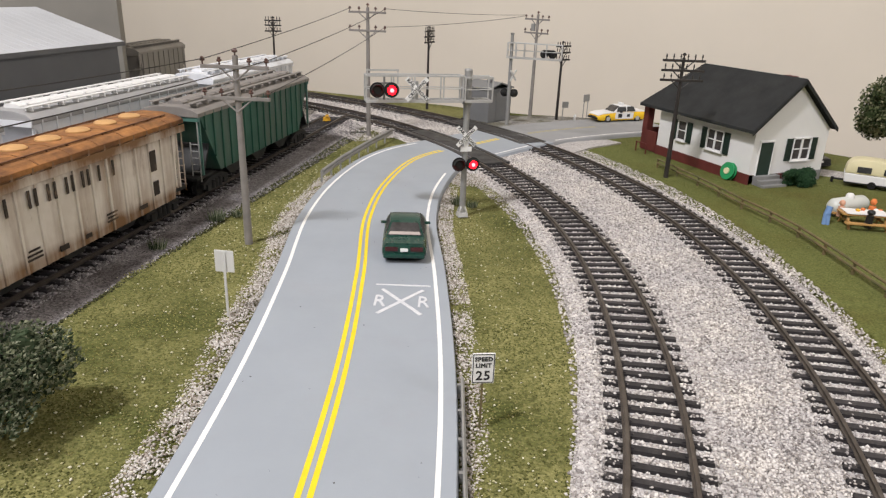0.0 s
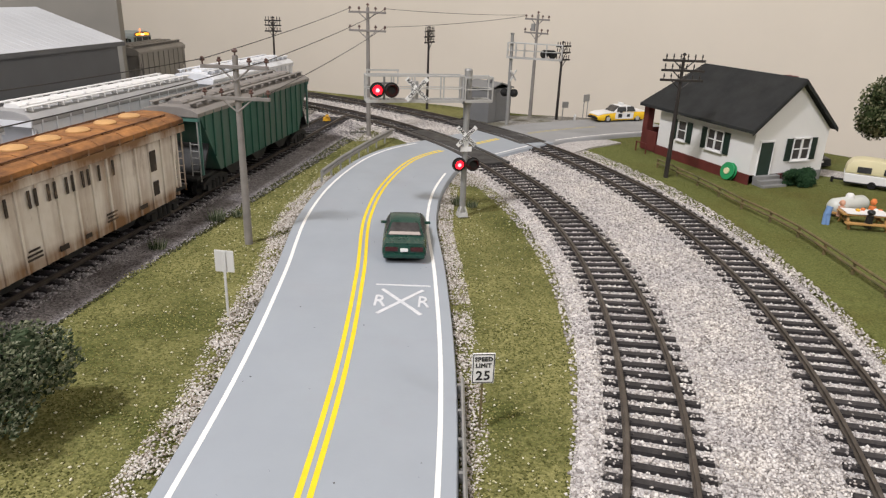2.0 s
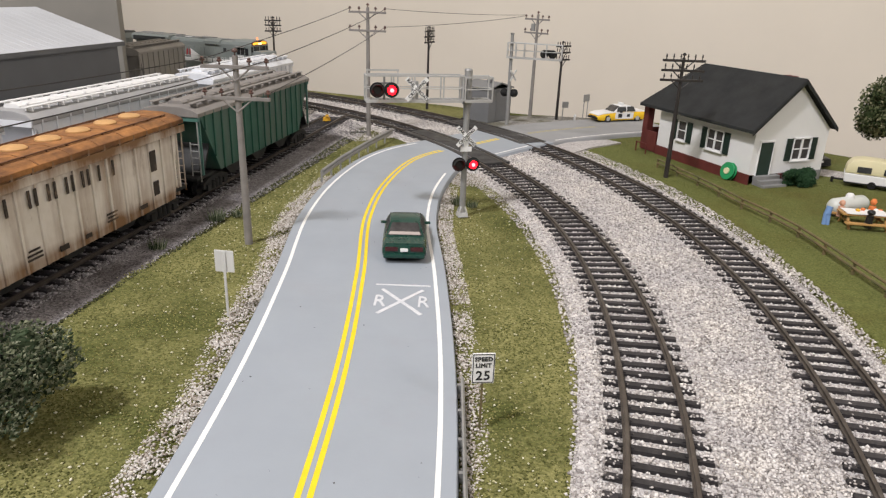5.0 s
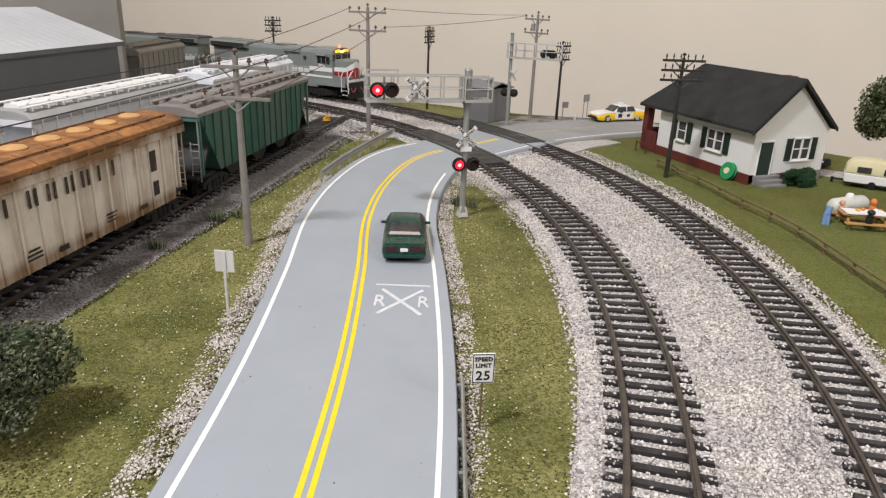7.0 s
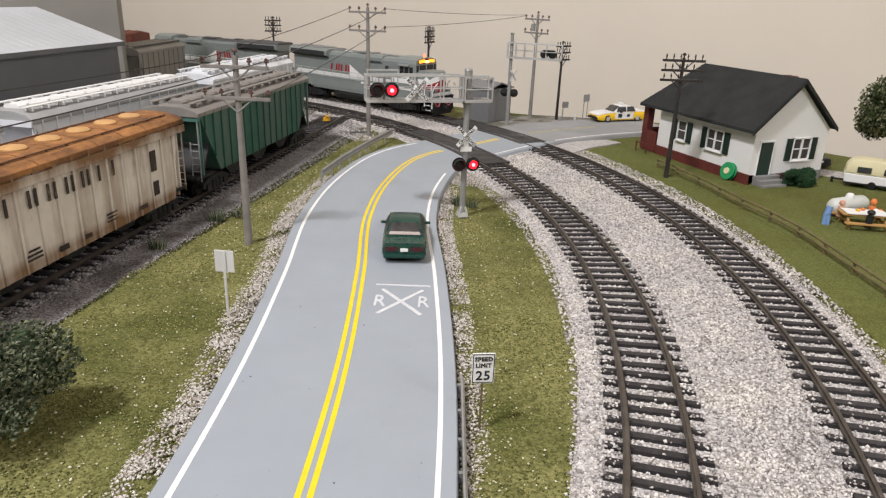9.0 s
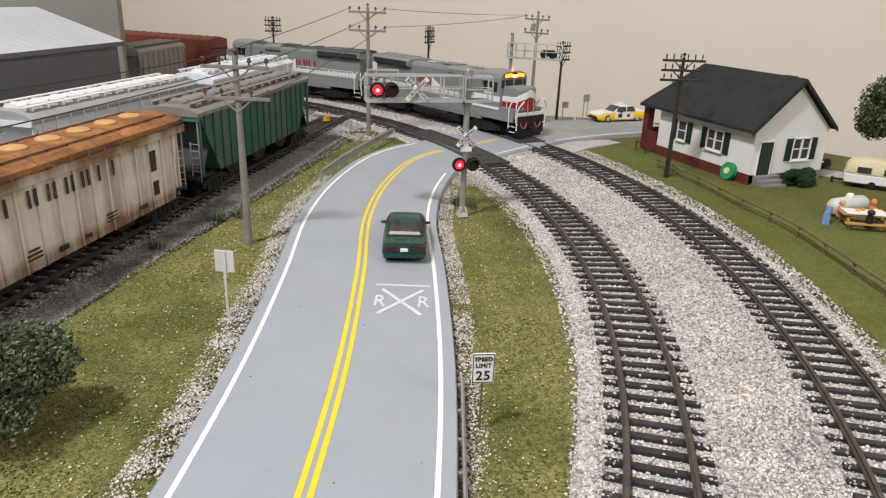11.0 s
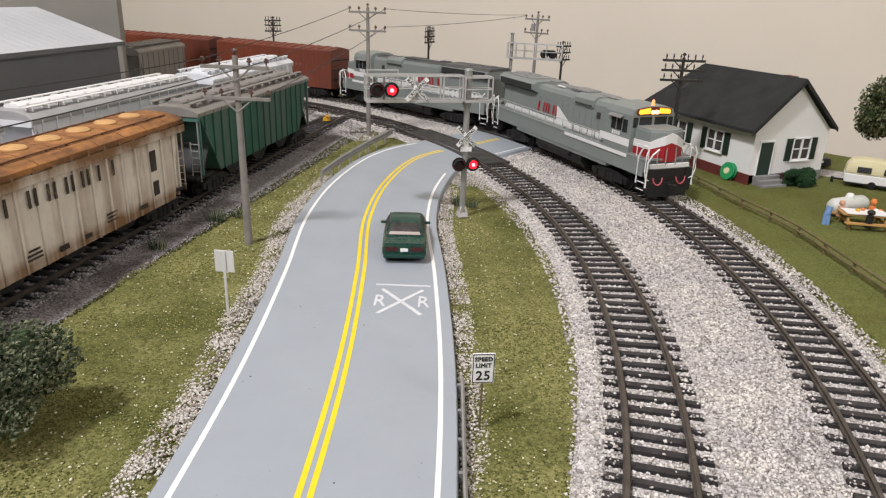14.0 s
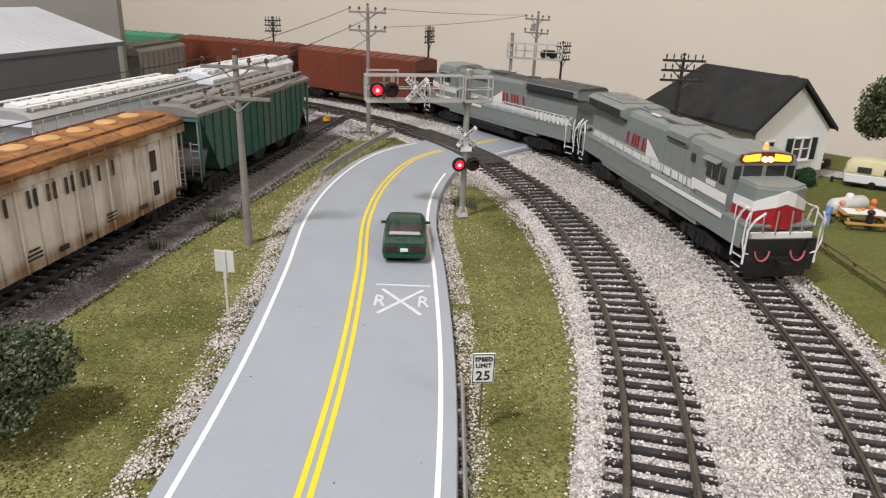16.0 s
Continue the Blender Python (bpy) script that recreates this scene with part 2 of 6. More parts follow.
ROOF_DUST = paint("roof_dust", (0.205, 0.19, 0.175), 0.7, vary=0.15, grain=50)
HOPPER_PALE = paint("hopper_pale", (0.70, 0.72, 0.75), 0.45, vary=0.06, grain=40, dirt=(0.36, 0.36, 0.37), dirt_lo=0.5, dirt_hi=0.75, dirt_scale=18)
# shaded copy of the pale paint: shadow put into the nearer roofs' colour
HOPPER_PALE_SHADE = paint("hopper_pale_shadow", (0.33, 0.33, 0.33), 0.6, vary=0.1, grain=60)
TANK_GREY = paint("car_grey", (0.25, 0.235, 0.215), 0.6, vary=0.12, grain=40)
METAL_ROOF = paint("metal_roof", (0.55, 0.57, 0.60), 0.38, metal=0.15, vary=0.08, grain=12, dirt=(0.45, 0.46, 0.48), dirt_scale=9)
SHED_WALL = paint("shed_wall", (0.115, 0.12, 0.125), 0.5, vary=0.12, grain=20)
CONCRETE = paint("concrete_grey", (0.235, 0.225, 0.20), 0.85, vary=0.08, grain=18)
WOOD_POLE = paint("pole_grey", (0.22, 0.205, 0.19), 0.65, vary=0.18, grain=140, stretch=(1, 1, 0.1))
POLE_BLACK = paint("pole_black", (0.022, 0.018, 0.016), 0.55, vary=0.3, grain=140)
INSULATOR = paint("insulator_brown", (0.10, 0.055, 0.045), 0.35, vary=0.2, grain=200)
STEEL = paint("galvanised", (0.48, 0.48, 0.47), 0.42, metal=0.35, vary=0.10, grain=120)
STEEL_DK = paint("galvanised_dull", (0.30, 0.30, 0.29), 0.5, metal=0.3, vary=0.12, grain=120)
SIGN_WHITE = paint("sign_white", (0.78, 0.78, 0.76), 0.5, vary=0.03)
SIGN_BACK = paint("sign_back", (0.62, 0.62, 0.60), 0.5, vary=0.05)
INK = paint("sign_black", (0.015, 0.015, 0.017), 0.5, vary=0.1)
HUT = paint("hut_grey", (0.20, 0.205, 0.21), 0.45, metal=0.2, vary=0.10, grain=30)
CAR_GREEN = paint("car_green", (0.007, 0.046, 0.033), 0.30, vary=0.05, grain=100, bump=0.05)
CAR_BLACK = paint("car_black", (0.012, 0.012, 0.013), 0.45)
TAIL = paint("tail_lamp", (0.055, 0.008, 0.010), 0.25)
SEAT = paint("car_interior", (0.38, 0.33, 0.30), 0.7)
TAXI_YELLOW = paint("taxi_yellow", (0.80, 0.50, 0.02), 0.3, vary=0.04, bump=0.05)
HOUSE_WHITE = paint("house_white", (0.76, 0.76, 0.75), 0.55, vary=0.03, grain=40)
ROOF_BLACK = paint("roof_felt", (0.017, 0.0185, 0.0185), 0.9, vary=0.25, grain=90, bump=0.6)
BRICK_RED = paint("foundation_red", (0.115, 0.022, 0.018), 0.65, vary=0.12, grain=120)
SHUTTER = paint("shutter_green", (0.012, 0.030, 0.022), 0.55, vary=0.1)
STEP_GREY = paint("step_grey", (0.22, 0.22, 0.215), 0.7, vary=0.1)
DARK_IN = paint("dark_inside", (0.05, 0.045, 0.042), 0.8, vary=0.5, grain=260)
LEAF = island("leaf_dark", [(0.014, 0.026, 0.012), (0.03, 0.05, 0.022), (0.08, 0.10, 0.055), (0.16, 0.175, 0.11), (0.25, 0.26, 0.18)])
LEAF_MID = island("leaf_mid", [(0.02, 0.035, 0.012), (0.055, 0.075, 0.028), (0.12, 0.135, 0.065), (0.26, 0.25, 0.15)])
LEAF_BUSH = island("leaf_bush", [(0.008, 0.03, 0.012), (0.02, 0.06, 0.024), (0.045, 0.095, 0.04)])
BARK = paint("bark", (0.045, 0.035, 0.028), 0.85, vary=0.3, grain=200)
FENCE_WOOD = paint("fence_wood", (0.15, 0.112, 0.05), 0.85, vary=0.25, grain=160, dirt=(0.09, 0.095, 0.035), dirt_lo=0.45, dirt_hi=0.65, dirt_scale=90)
PICNIC_WOOD = paint("picnic_wood", (0.42, 0.24, 0.08), 0.6, vary=0.15, grain=160)
CREAM = paint("cream_plastic", (0.72, 0.66, 0.42), 0.4, vary=0.04)
TANK_WHITE = paint("tank_white", (0.55, 0.57, 0.53), 0.4, vary=0.05)
BLUE = paint("cloth_blue", (0.16, 0.28, 0.52), 0.7, vary=0.1)
ORANGE = paint("cloth_orange", (0.70, 0.20, 0.05), 0.7, vary=0.1)
SKIN = paint("painted_tan", (0.60, 0.33, 0.22), 0.6, vary=0.08)
GREEN_TOY = paint("spool_green", (0.02, 0.28, 0.10), 0.4, vary=0.08)
YELLOW_TOY = paint("stop_yellow", (0.70, 0.38, 0.02), 0.5, vary=0.15)
LAMP_RED = glowing("lamp_red", (1.0, 0.006, 0.015), 4.5)
LAMP_CORE = glowing("lamp_red_core", (1.0, 0.16, 0.17), 5.0)
LAMP_AMBER = glowing("board_amber", (1.0, 0.43, 0.035), 1.35)
BEACON = glowing("beacon_orange", (1.0, 0.30, 0.12), 1.2)
ROAD_OLD = paint("back_road_paint", (0.29, 0.295, 0.30), 0.7, vary=0.06, grain=30, bump=0.3, dirt=(0.22, 0.22, 0.21), dirt_lo=0.5, dirt_hi=0.8, dirt_scale=18)
DUST = grainy("grey_dust", (0.20, 0.195, 0.18), (0.30, 0.29, 0.27), (0.40, 0.385, 0.36), 0.7, patch=(0.55, 0.55, 0.45), patch_scale=12)
BROW = paint("brow_dark_red", (0.10, 0.012, 0.010), 0.5)
LAMP_HEAD = glowing("headlight_warm", (1.0, 0.50, 0.22), 3.0)


def stained_white():
    """Dirty white paint: rust washed down in streaks, thicker under the roof and above the sill."""
    mat, nt, bsdf = nodes_of("hopper_stained_white")
    base = mixed(nt, noise_tex(nt, 45, 5), (0.60, 0.54, 0.47), (0.78, 0.73, 0.67), 0.3, 0.7)
    streak = noise_tex(nt, 60, 6, 0.65, stretch=(1, 1, 0.12))
    fine = noise_tex(nt, 160, 5, 0.7, stretch=(1, 1, 0.3))
    co = nt.nodes.new("ShaderNodeTexCoord")
    sep = nt.nodes.new("ShaderNodeSeparateXYZ")
    link(nt, co.outputs["Object"], sep.inputs[0])
    curve = nt.nodes.new("ShaderNodeMapRange")
    curve.inputs["From Min"].default_value, curve.inputs["From Max"].default_value = 0.012, 0.048
    link(nt, sep.outputs[2], curve.inputs[0])
    ramp = nt.nodes.new("ShaderNodeValToRGB")
    els = ramp.color_ramp.elements
    els[0].position, els[0].color = 0.0, (0.30, 0.30, 0.30, 1)
    els[1].position, els[1].color = 1.0, (0.42, 0.42, 0.42, 1)
    for pos, val in ((0.12, 0.08), (0.45, 0.0), (0.72, 0.06), (0.88, 0.26)):
        els.new(pos).color = (val, val, val, 1)
    link(nt, curve.outputs[0], ramp.inputs[0])
    add = nt.nodes.new("ShaderNodeMath")
    add.operation = "ADD"
    link(nt, ramp.outputs[0], add.inputs[0])
    link(nt, streak, add.inputs[1])
    fac = mixed(nt, add.outputs[0], (0, 0, 0), (1, 1, 1), 0.48, 0.84)
    col = over(nt, fac, base, (0.20, 0.105, 0.045))
    col = over(nt, mixed(nt, fine, (0, 0, 0), (0.75, 0.75, 0.75), 0.60, 0.78), col, (0.15, 0.085, 0.05))
    link(nt, col, bsdf.inputs["Base Color"])
    bsdf.inputs["Roughness"].default_value = 0.7
    bumped(nt, bsdf, fine, 0.2, 0.15)
    return mat


HOPPER_WHITE = stained_white()
RUST_DARK = paint("rust_dark", (0.13, 0.055, 0.022), 0.75, vary=0.25, grain=90)

# ---------------------------------------------------------------- track lines
A_C, A_R = (-481.3, 276.5), 555.6


def line_a(s):
    """Near track: an arc; s runs from the crossing side towards the camera's foot (negative) and away (positive)."""
    a = s / A_R
    return A_C[0] + A_R * math.cos(a), A_C[1] + A_R * math.sin(a), a


B_STEP = 4.0
B_KNOTS = ((-400, 1.224), (0, 1.196), (350, 1.317), (700, 0.525), (1100, 0.271), (1300, 0.0), (2600, 0.0))


def _line_b_table():
    s = np.arange(-400, 2600, B_STEP)
    k = np.interp(s, [a for a, _ in B_KNOTS], [b for _, b in B_KNOTS]) / 700
    i0 = int(np.argmin(abs(s)))
    head = np.cumsum(k) * B_STEP
    head = head - head[i0] + 0.026
    x = np.cumsum(-np.sin(head)) * B_STEP
    y = np.cumsum(np.cos(head)) * B_STEP
    return s, x - x[i0] + 140.5, y - y[i0] + 306.8, head


B_TAB = _line_b_table()


def line_b(s):
    """Far track, along which the train comes; s = 0 lies near the camera, s grows into the distance."""
    return tuple(float(np.interp(s, B_TAB[0], col)) for col in B_TAB[1:])


def straight(p, q):
    d = math.hypot(q[0] - p[0], q[1] - p[1])
    a = math.atan2(-(q[0] - p[0]), q[1] - p[1])
    return (lambda s: (p[0] + (q[0] - p[0]) * s / d, p[1] + (q[1] - p[1]) * s / d, a)), d


def beside(line, s, off):
    """The point off millimetres to the right of a line, as seen going away."""
    x, y, a = line(s)
    return x + off * math.cos(a), y + off * math.sin(a)


def strip(line, s0, s1, step, profile):
    """A band along a line; profile: (offset, height) across it."""
    n = max(2, int(abs(s1 - s0) / step))
    sh = Shape()
    sh.grid([[(*beside(line, s0 + (s1 - s0) * i / n, o), z) for o, z in profile] for i in range(n + 1)])
    return sh


def bar_along(line, s0, s1, step, section):
    """A closed section swept along a line."""
    n = max(2, int(abs(s1 - s0) / step))
    sh = Shape()
    sh.grid([[(*beside(line, s0 + (s1 - s0) * i / n, o), z) for o, z in section] for i in range(n + 1)], True)
    return sh


SIDE_1, SIDE_1_LEN = straight((-186.6, 138), (-101, 700))
SIDE_2, SIDE_2_LEN = straight((-243, 230), (-150, 740))

# ---------------------------------------------------------------- room and ground
W_P, W_D = (-168.0, 846.0), (0.9057, -0.4239)  # the layout's back edge, a point and its run


def wall_slab(name, p, q, label):
    d = math.hypot(q[0] - p[0], q[1] - p[1])
    sh = Shape().box(d / 2, 20, 400, d, 40, 2400)
    return solid(name, sh, WALL, label, "wall", mm(p[0], p[1], 0, math.degrees(math.atan2(q[1] - p[1], q[0] - p[0]))), kind="structure")


def along_wall(u, off=0.0):
    return W_P[0] + W_D[0] * u + W_D[1] * off, W_P[1] + W_D[1] * u - W_D[0] * off


def wall_coords(x, y):
    dx, dy = x - W_P[0], y - W_P[1]
    return dx * W_D[0] + dy * W_D[1], dx * W_D[1] - dy * W_D[0]


def table_edge(u):
    """How far the layout's back edge bows from the straight line."""
    return float(np.interp(u, (270, 342, 406, 450, 498, 540, 584, 640, 698, 800, 935), (0, -20, -35, -26, -5, 18, 37, 42, 33, 0, -40)))


def on_table(x, y, margin=0.0):
    u, off = wall_coords(x, y)
    return off > table_edge(u) + margin


wa, wb = along_wall(-2300, -170), along_wall(1550, -170)
wall_slab("wall_north", wa, wb, "plain beige painted room wall behind the layout")
wall_slab("wall_east", wb, (wb[0], -1700), "plain beige painted room wall")
wall_slab("wall_south", (wb[0], -1700), (wa[0] - 300, -1700), "plain beige painted room wall")
wall_slab("wall_west", (wa[0] - 300, -1700), wa, "plain beige painted room wall")
solid("ceiling", Shape().box(-500, 100, 1620, 4600, 5200, 40), paint("ceiling_white", (0.75, 0.74, 0.71), 0.9, vary=0.02), "plain white room ceiling", "ceiling", kind="structure")
solid("floor", Shape().box(-500, 100, -820, 4600, 5200, 40), paint("floor_grey", (0.25, 0.22, 0.19), 0.8), "plain brown room floor", "floor", kind="structure")


def ground_z(x, y):
    """Gentle unevenness of the turf."""
    return -4.6 + 0.9 * noise.noise(Vector((x, y, 0)) * 0.012) + 0.45 * noise.noise(Vector((x, y, 5)) * 0.05)


def ground_mesh():
    sh = Shape()
    rows = []
    us = [-1500, -1100, -700] + [-500 + 12 * i for i in range(100)] + [760, 840, 935]
    for v in [-3, 0, 6, 12, 24, 40, 60] + [80 + 14 * i for i in range(64)] + [1100, 1400]:
        row = []
        for u in us:
            x, y = along_wall(u, table_edge(u) + max(v, 0))
            row.append((x, y, ground_z(x, y) if v >= 0 else -60.0))
        rows.append(row)
    return sh.grid(rows)


solid("ground", ground_mesh(), TURF, "olive green scenic turf with pale flecks", "ground", smooth=True, kind="structure")
solid("layout_table", Shape().box(-300, 250, -40, 1900, 900, 50, rz=-25), CONCRETE, "plain tabletop under the model layout", "table", kind="structure")

# ballast beds
solid("ballast_bed_near", strip(line_a, -330, 640, 10, [(-26, -5.6), (-18, -3.1), (-14.5, -2.9), (0, -2.9), (14.5, -2.9), (18, -2.7), (40, -2.8)]), BALLAST, "pale grey crushed stone ballast", "ballast", kind="structure")
solid("ballast_bed_far", strip(line_b, -380, 1400, 10, [(-45, -3.2), (-18, -2.8), (-14.5, -2.9), (0, -2.9), (14.5, -2.9), (18, -3.1), (26, -5.8)]), BALLAST, "pale grey crushed stone ballast", "ballast", kind="structure")
solid("yard_ballast", strip(SIDE_1, -120, SIDE_1_LEN - 30, 14, [(-420, -3.5), (-120, -3.1), (-20, -3.0), (0, -3.0), (18, -3.0), (30, -3.6), (38, -5.6)]), CINDER, "dark grey cinder ballast of the freight yard", "ballast", kind="structure")


def railway(name, line, s0, s1, label, pitch=7.05, near=300):
    track = thing(name, label, "railway track", mm(0, 0), kind="structure")
    sec = [(-1.1, -1.75), (1.1, -1.75), (1.1, -1.45), (0.4, -1.15), (0.4, -0.7), (0.62, -0.55), (0.62, -0.06), (0.5, 0), (-0.5, 0), (-0.62, -0.06), (-0.62, -0.55), (-0.4, -0.7), (-0.4, -1.15), (-1.1, -1.45)]
    for off in (-8.7, 8.7):
        part("rail", bar_along(line, s0, s1, 8, [(o + off, z) for o, z in sec]), RAIL, track, "brown weathered steel rail", smooth=False)
    meshes = []
    rng = random.Random(5)
    for k in range(6):
        sh = Shape().box(0, 0, -2.55, 28.8 + rng.uniform(-1.0, 1.0), 2.45 + rng.uniform(-0.25, 0.25), 1.9, taper=0.985)
        for e in (-8.7, 8.7):
            for g in (-1.5, 1.5):
                sh.box(e + g, 0, -1.5, 0.9, 1.5, 0.5)
        meshes.append(sh.mesh("tie"))
    n = int((s1 - s0) / pitch)
    for i in range(n):
        s = s0 + pitch * (i + 0.5) + rng.uniform(-0.35, 0.35)
        x, y, a = line(s)
        turn = math.degrees(a) + rng.uniform(-1.2, 1.2)
        if i < near:
            part("tie", meshes[i % 6], TIE, track, m=mm(x, y, rng.uniform(-0.12, 0.05), turn))
    return track


railway("track_near", line_a, -300, 600, "near railway track with brown rails on dark wooden ties in pale ballast")
railway("track_far", line_b, -350, 1500, "far railway track on dark ties in pale ballast beside the house")
railway("track_siding", SIDE_1, -60, SIDE_1_LEN - 40, "freight siding with dark ties in grey cinders")
railway("track_siding_back", SIDE_2, 0, SIDE_2_LEN - 60, "second freight siding with dark ties in grey cinders")


# ---------------------------------------------------------------- road
def smooth_line(points):
    """A smooth line through a few guide points, by arc length."""
    pts = [Vector(p) for p in points]
    pts = [2 * pts[0] - pts[1]] + pts + [2 * pts[-1] - pts[-2]]
    out = []
    for i in range(1, len(pts) - 2):
        p0, p1, p2, p3 = pts[i - 1:i + 3]
        for k in range(24):
            t = k / 24
            out.append(0.5 * (2 * p1 + (p2 - p0) * t + (2 * p0 - 5 * p1 + 4 * p2 - p3) * t * t + (3 * p1 - 3 * p2 + p3 - p0) * t ** 3))
    out.append(pts[-2])
    arr = np.array([(p.x, p.y) for p in out])
    s = np.concatenate([[0], np.cumsum(np.hypot(*np.diff(arr, axis=0).T))])
    tan = np.gradient(arr, s, axis=0)
    ang = np.unwrap(np.arctan2(-tan[:, 0], tan[:, 1]))
    ang = np.convolve(np.pad(ang, 4, mode="edge"), np.ones(9) / 9, "valid")

    def line(d):
        return float(np.interp(d, s, arr[:, 0])), float(np.interp(d, s, arr[:, 1])), float(np.interp(d, s, ang))
    return line, float(s[-1])


ROAD_LINE, ROAD_LEN = smooth_line([(-32, -120), (-32, 60), (-31, 180), (-35, 270), (-41, 350), (-37, 425), (-20, 495), (18, 543), (69, 600), (135, 645), (215, 682), (330, 728)])
ROAD_LEN = max(d for d in range(700, int(ROAD_LEN)) if on_table(*beside(ROAD_LINE, d, -37)) and on_table(*beside(ROAD_LINE, d, 37)))
road = thing("road", "smooth pale grey model road with painted lines", "road", mm(0, 0), kind="structure")
HW = 37.0
ROAD_SEC = [(-HW - 0.6, -6.5), (-HW, -0.8), (-HW + 0.4, -0.4), (-12, -0.15), (0, -0.05), (12, -0.15), (HW - 0.4, -0.4), (HW, -0.8), (HW + 0.6, -6.5)]
part("road_surface", bar_along(ROAD_LINE, 0, 748, 6, ROAD_SEC), ROAD, road, smooth=True)
part("back_road_surface", bar_along(ROAD_LINE, 748, ROAD_LEN, 6, ROAD_SEC), ROAD_OLD, road, "older darker grey road surface", smooth=True)


def road_z(o):
    return -0.05 - 0.33 * abs(o) / HW


def painted(name, s0, s1, o, w, mat, label, step=5):
    sec = [(o - w / 2, road_z(o) - 0.3), (o + w / 2, road_z(o) - 0.3), (o + w / 2, road_z(o) + 0.07), (o - w / 2, road_z(o) + 0.07)]
    return part(name, bar_along(ROAD_LINE, s0, s1, step, sec), mat, road, label)


painted("edge_line", 0, 652, -32.0, 1.5, LINE_WHITE, "white painted edge line")
painted("edge_line", 0, 578, 32.0, 1.5, LINE_WHITE, "white painted edge line")
painted("edge_line", 672, 716, 32.0, 1.3, LINE_WHITE, "white painted edge line")
painted("edge_line", 757, ROAD_LEN, 32.0, 1.3, LINE_WHITE, "white painted edge line")
for o in (-1.5, 1.5):
    painted("centre_line", 0, 647, o, 1.55, LINE_YELLOW, "yellow painted centre line")
    painted("centre_line", 678, 718, o, 1.4, LINE_YELLOW, "yellow painted centre line")
    painted("centre_line", 757, 840, o, 1.2, paint("line_yellow_faded", (0.42, 0.37, 0.20), 0.7), "faded yellow centre line")

# railway crossing mark on the right lane
mark = Shape().box(0, 15.2, 0, 22.5, 1.1, 0.5)
for g in (-1, 1):
    mark.box(0, -0.5, 0.001 * g, 1.6, 28.0, 0.5, rz=g * 36.5)
part("crossing_mark", mark, LINE_WORN, road, "white painted crossing cross and bar", m=mm(-15.8, 245.6, -0.32))
for g in (-1, 1):
    lettering("letter_r", "R", 6.0, LINE_WORN, road, Matrix.Translation((0.0, 0.0, -0.00008)) @ mm(-15.6 + g * 8.6, 244.6, 0.0) @ Matrix.Diagonal((1.0, 1.75, 1.0, 1.0)), "white painted letter", thick=0.1, bold=0.07)

# dark panels between and beside the rails at the crossing
for nm, line, s0, s1 in (("near", line_a, 213, 340), ("far", line_b, 268, 378)):
    pan = thing("crossing_panels", "black rubber panels of the level crossing " + nm + " track", "crossing panels", mm(0, 0), kind="structure")
    for lo, hi in ((-13.4, -9.9), (-7.3, 7.3), (9.9, 13.2)):
        n = 5
        for i in range(n):
            a, b = s0 + (s1 - s0) * i / n + 0.15, s0 + (s1 - s0) * (i + 1) / n - 0.15
            part("panel", bar_along(line, a, b, 8, [(lo, -1.6), (hi, -1.6), (hi, 0.14), (lo, 0.14)]), RUBBER, pan)
solid("dust_patch", Shape().prism([(14, 640), (60, 636), (98, 664), (150, 700), (150, 712), (100, 716), (20, 700)], "z", -5, -2.9), DUST, "grey dusty gravel round the hut", "gravel", kind="structure")
solid("crossing_gravel", Shape().prism([(82, 556), (100, 540), (122, 566), (150, 588), (140, 600), (104, 582)], "z", -5, -2.4), BALLAST, "pale gravel beside the level crossing", "gravel", kind="structure")


def lawn_sheet():
    """From the ballast's foot out to the layout's edge."""
    rows = []
    for i in range(63):
        s = -300 + 10 * i
        out = 260.0
        while not on_table(*beside(line_b, s, out), 1.0):
            out -= 4.0
        rows.append([(*beside(line_b, s, min(o, out)), z) for o, z in ((23, -5.6), (29, -3.9), (50, -3.6), (90, -3.6), (150, -3.6), (out, -3.6))])
    return Shape().grid(rows)


solid("lawn", lawn_sheet(), LAWN, "mown green lawn of the house", "lawn", kind="structure")


# ---------------------------------------------------------------- rolling stock
def wheelset(parent, x, r=5.6):
    """An axle with two wheels, turning about its own middle."""
    sh = Shape()
    for g in (-1, 1):
        sh.rod((0, g * 7.4, 0), (0, g * 9.6, 0), r, r, 18)
        sh.rod((0, g * 7.0, 0), (0, g * 7.4, 0), r + 0.6, r + 0.6, 18)
        sh.box(0, g * 9.7, 0, r * 1.3, 0.3, 1.2)
    sh.rod((0, -9, 0), (0, 9, 0), 1.0)
    return part("wheelset", sh, BLACK, parent, "black steel wheels on an axle", m=mm(x, 0, r))


def truck(parent, x, half=14.5, r=5.6, depth=13.5):
    """A four-wheel bogie's frame and its wheelsets."""
    sh = Shape()
    for g in (-1, 1):
        sh.prism([(-half - 5, 7.5), (-half - 5, 4.6), (-half + 4, 3.6), (-5, 2.2), (5, 2.2), (half - 4, 3.6), (half + 5, 4.6), (half + 5, 7.5), (7, 10), (-7, 10)], "y", g * depth - 1, g * depth + 1)
        for e in (-half, half):
            sh.box(e, g * (depth + 1.3), r, 4, 1.4, 3.6)
        for e in (-4, 0, 4):
            sh.rod((e, g * (depth + 1.2), 2.8), (e, g * (depth + 1.2), 8), 1.2)
    sh.box(0, 0, 7, 9, depth * 2, 5)
    fr = part("truck", sh, BLACK, parent, "black bogie side frame", m=mm(x, 0))
    return [wheelset(fr, -half, r), wheelset(fr, half, r)]


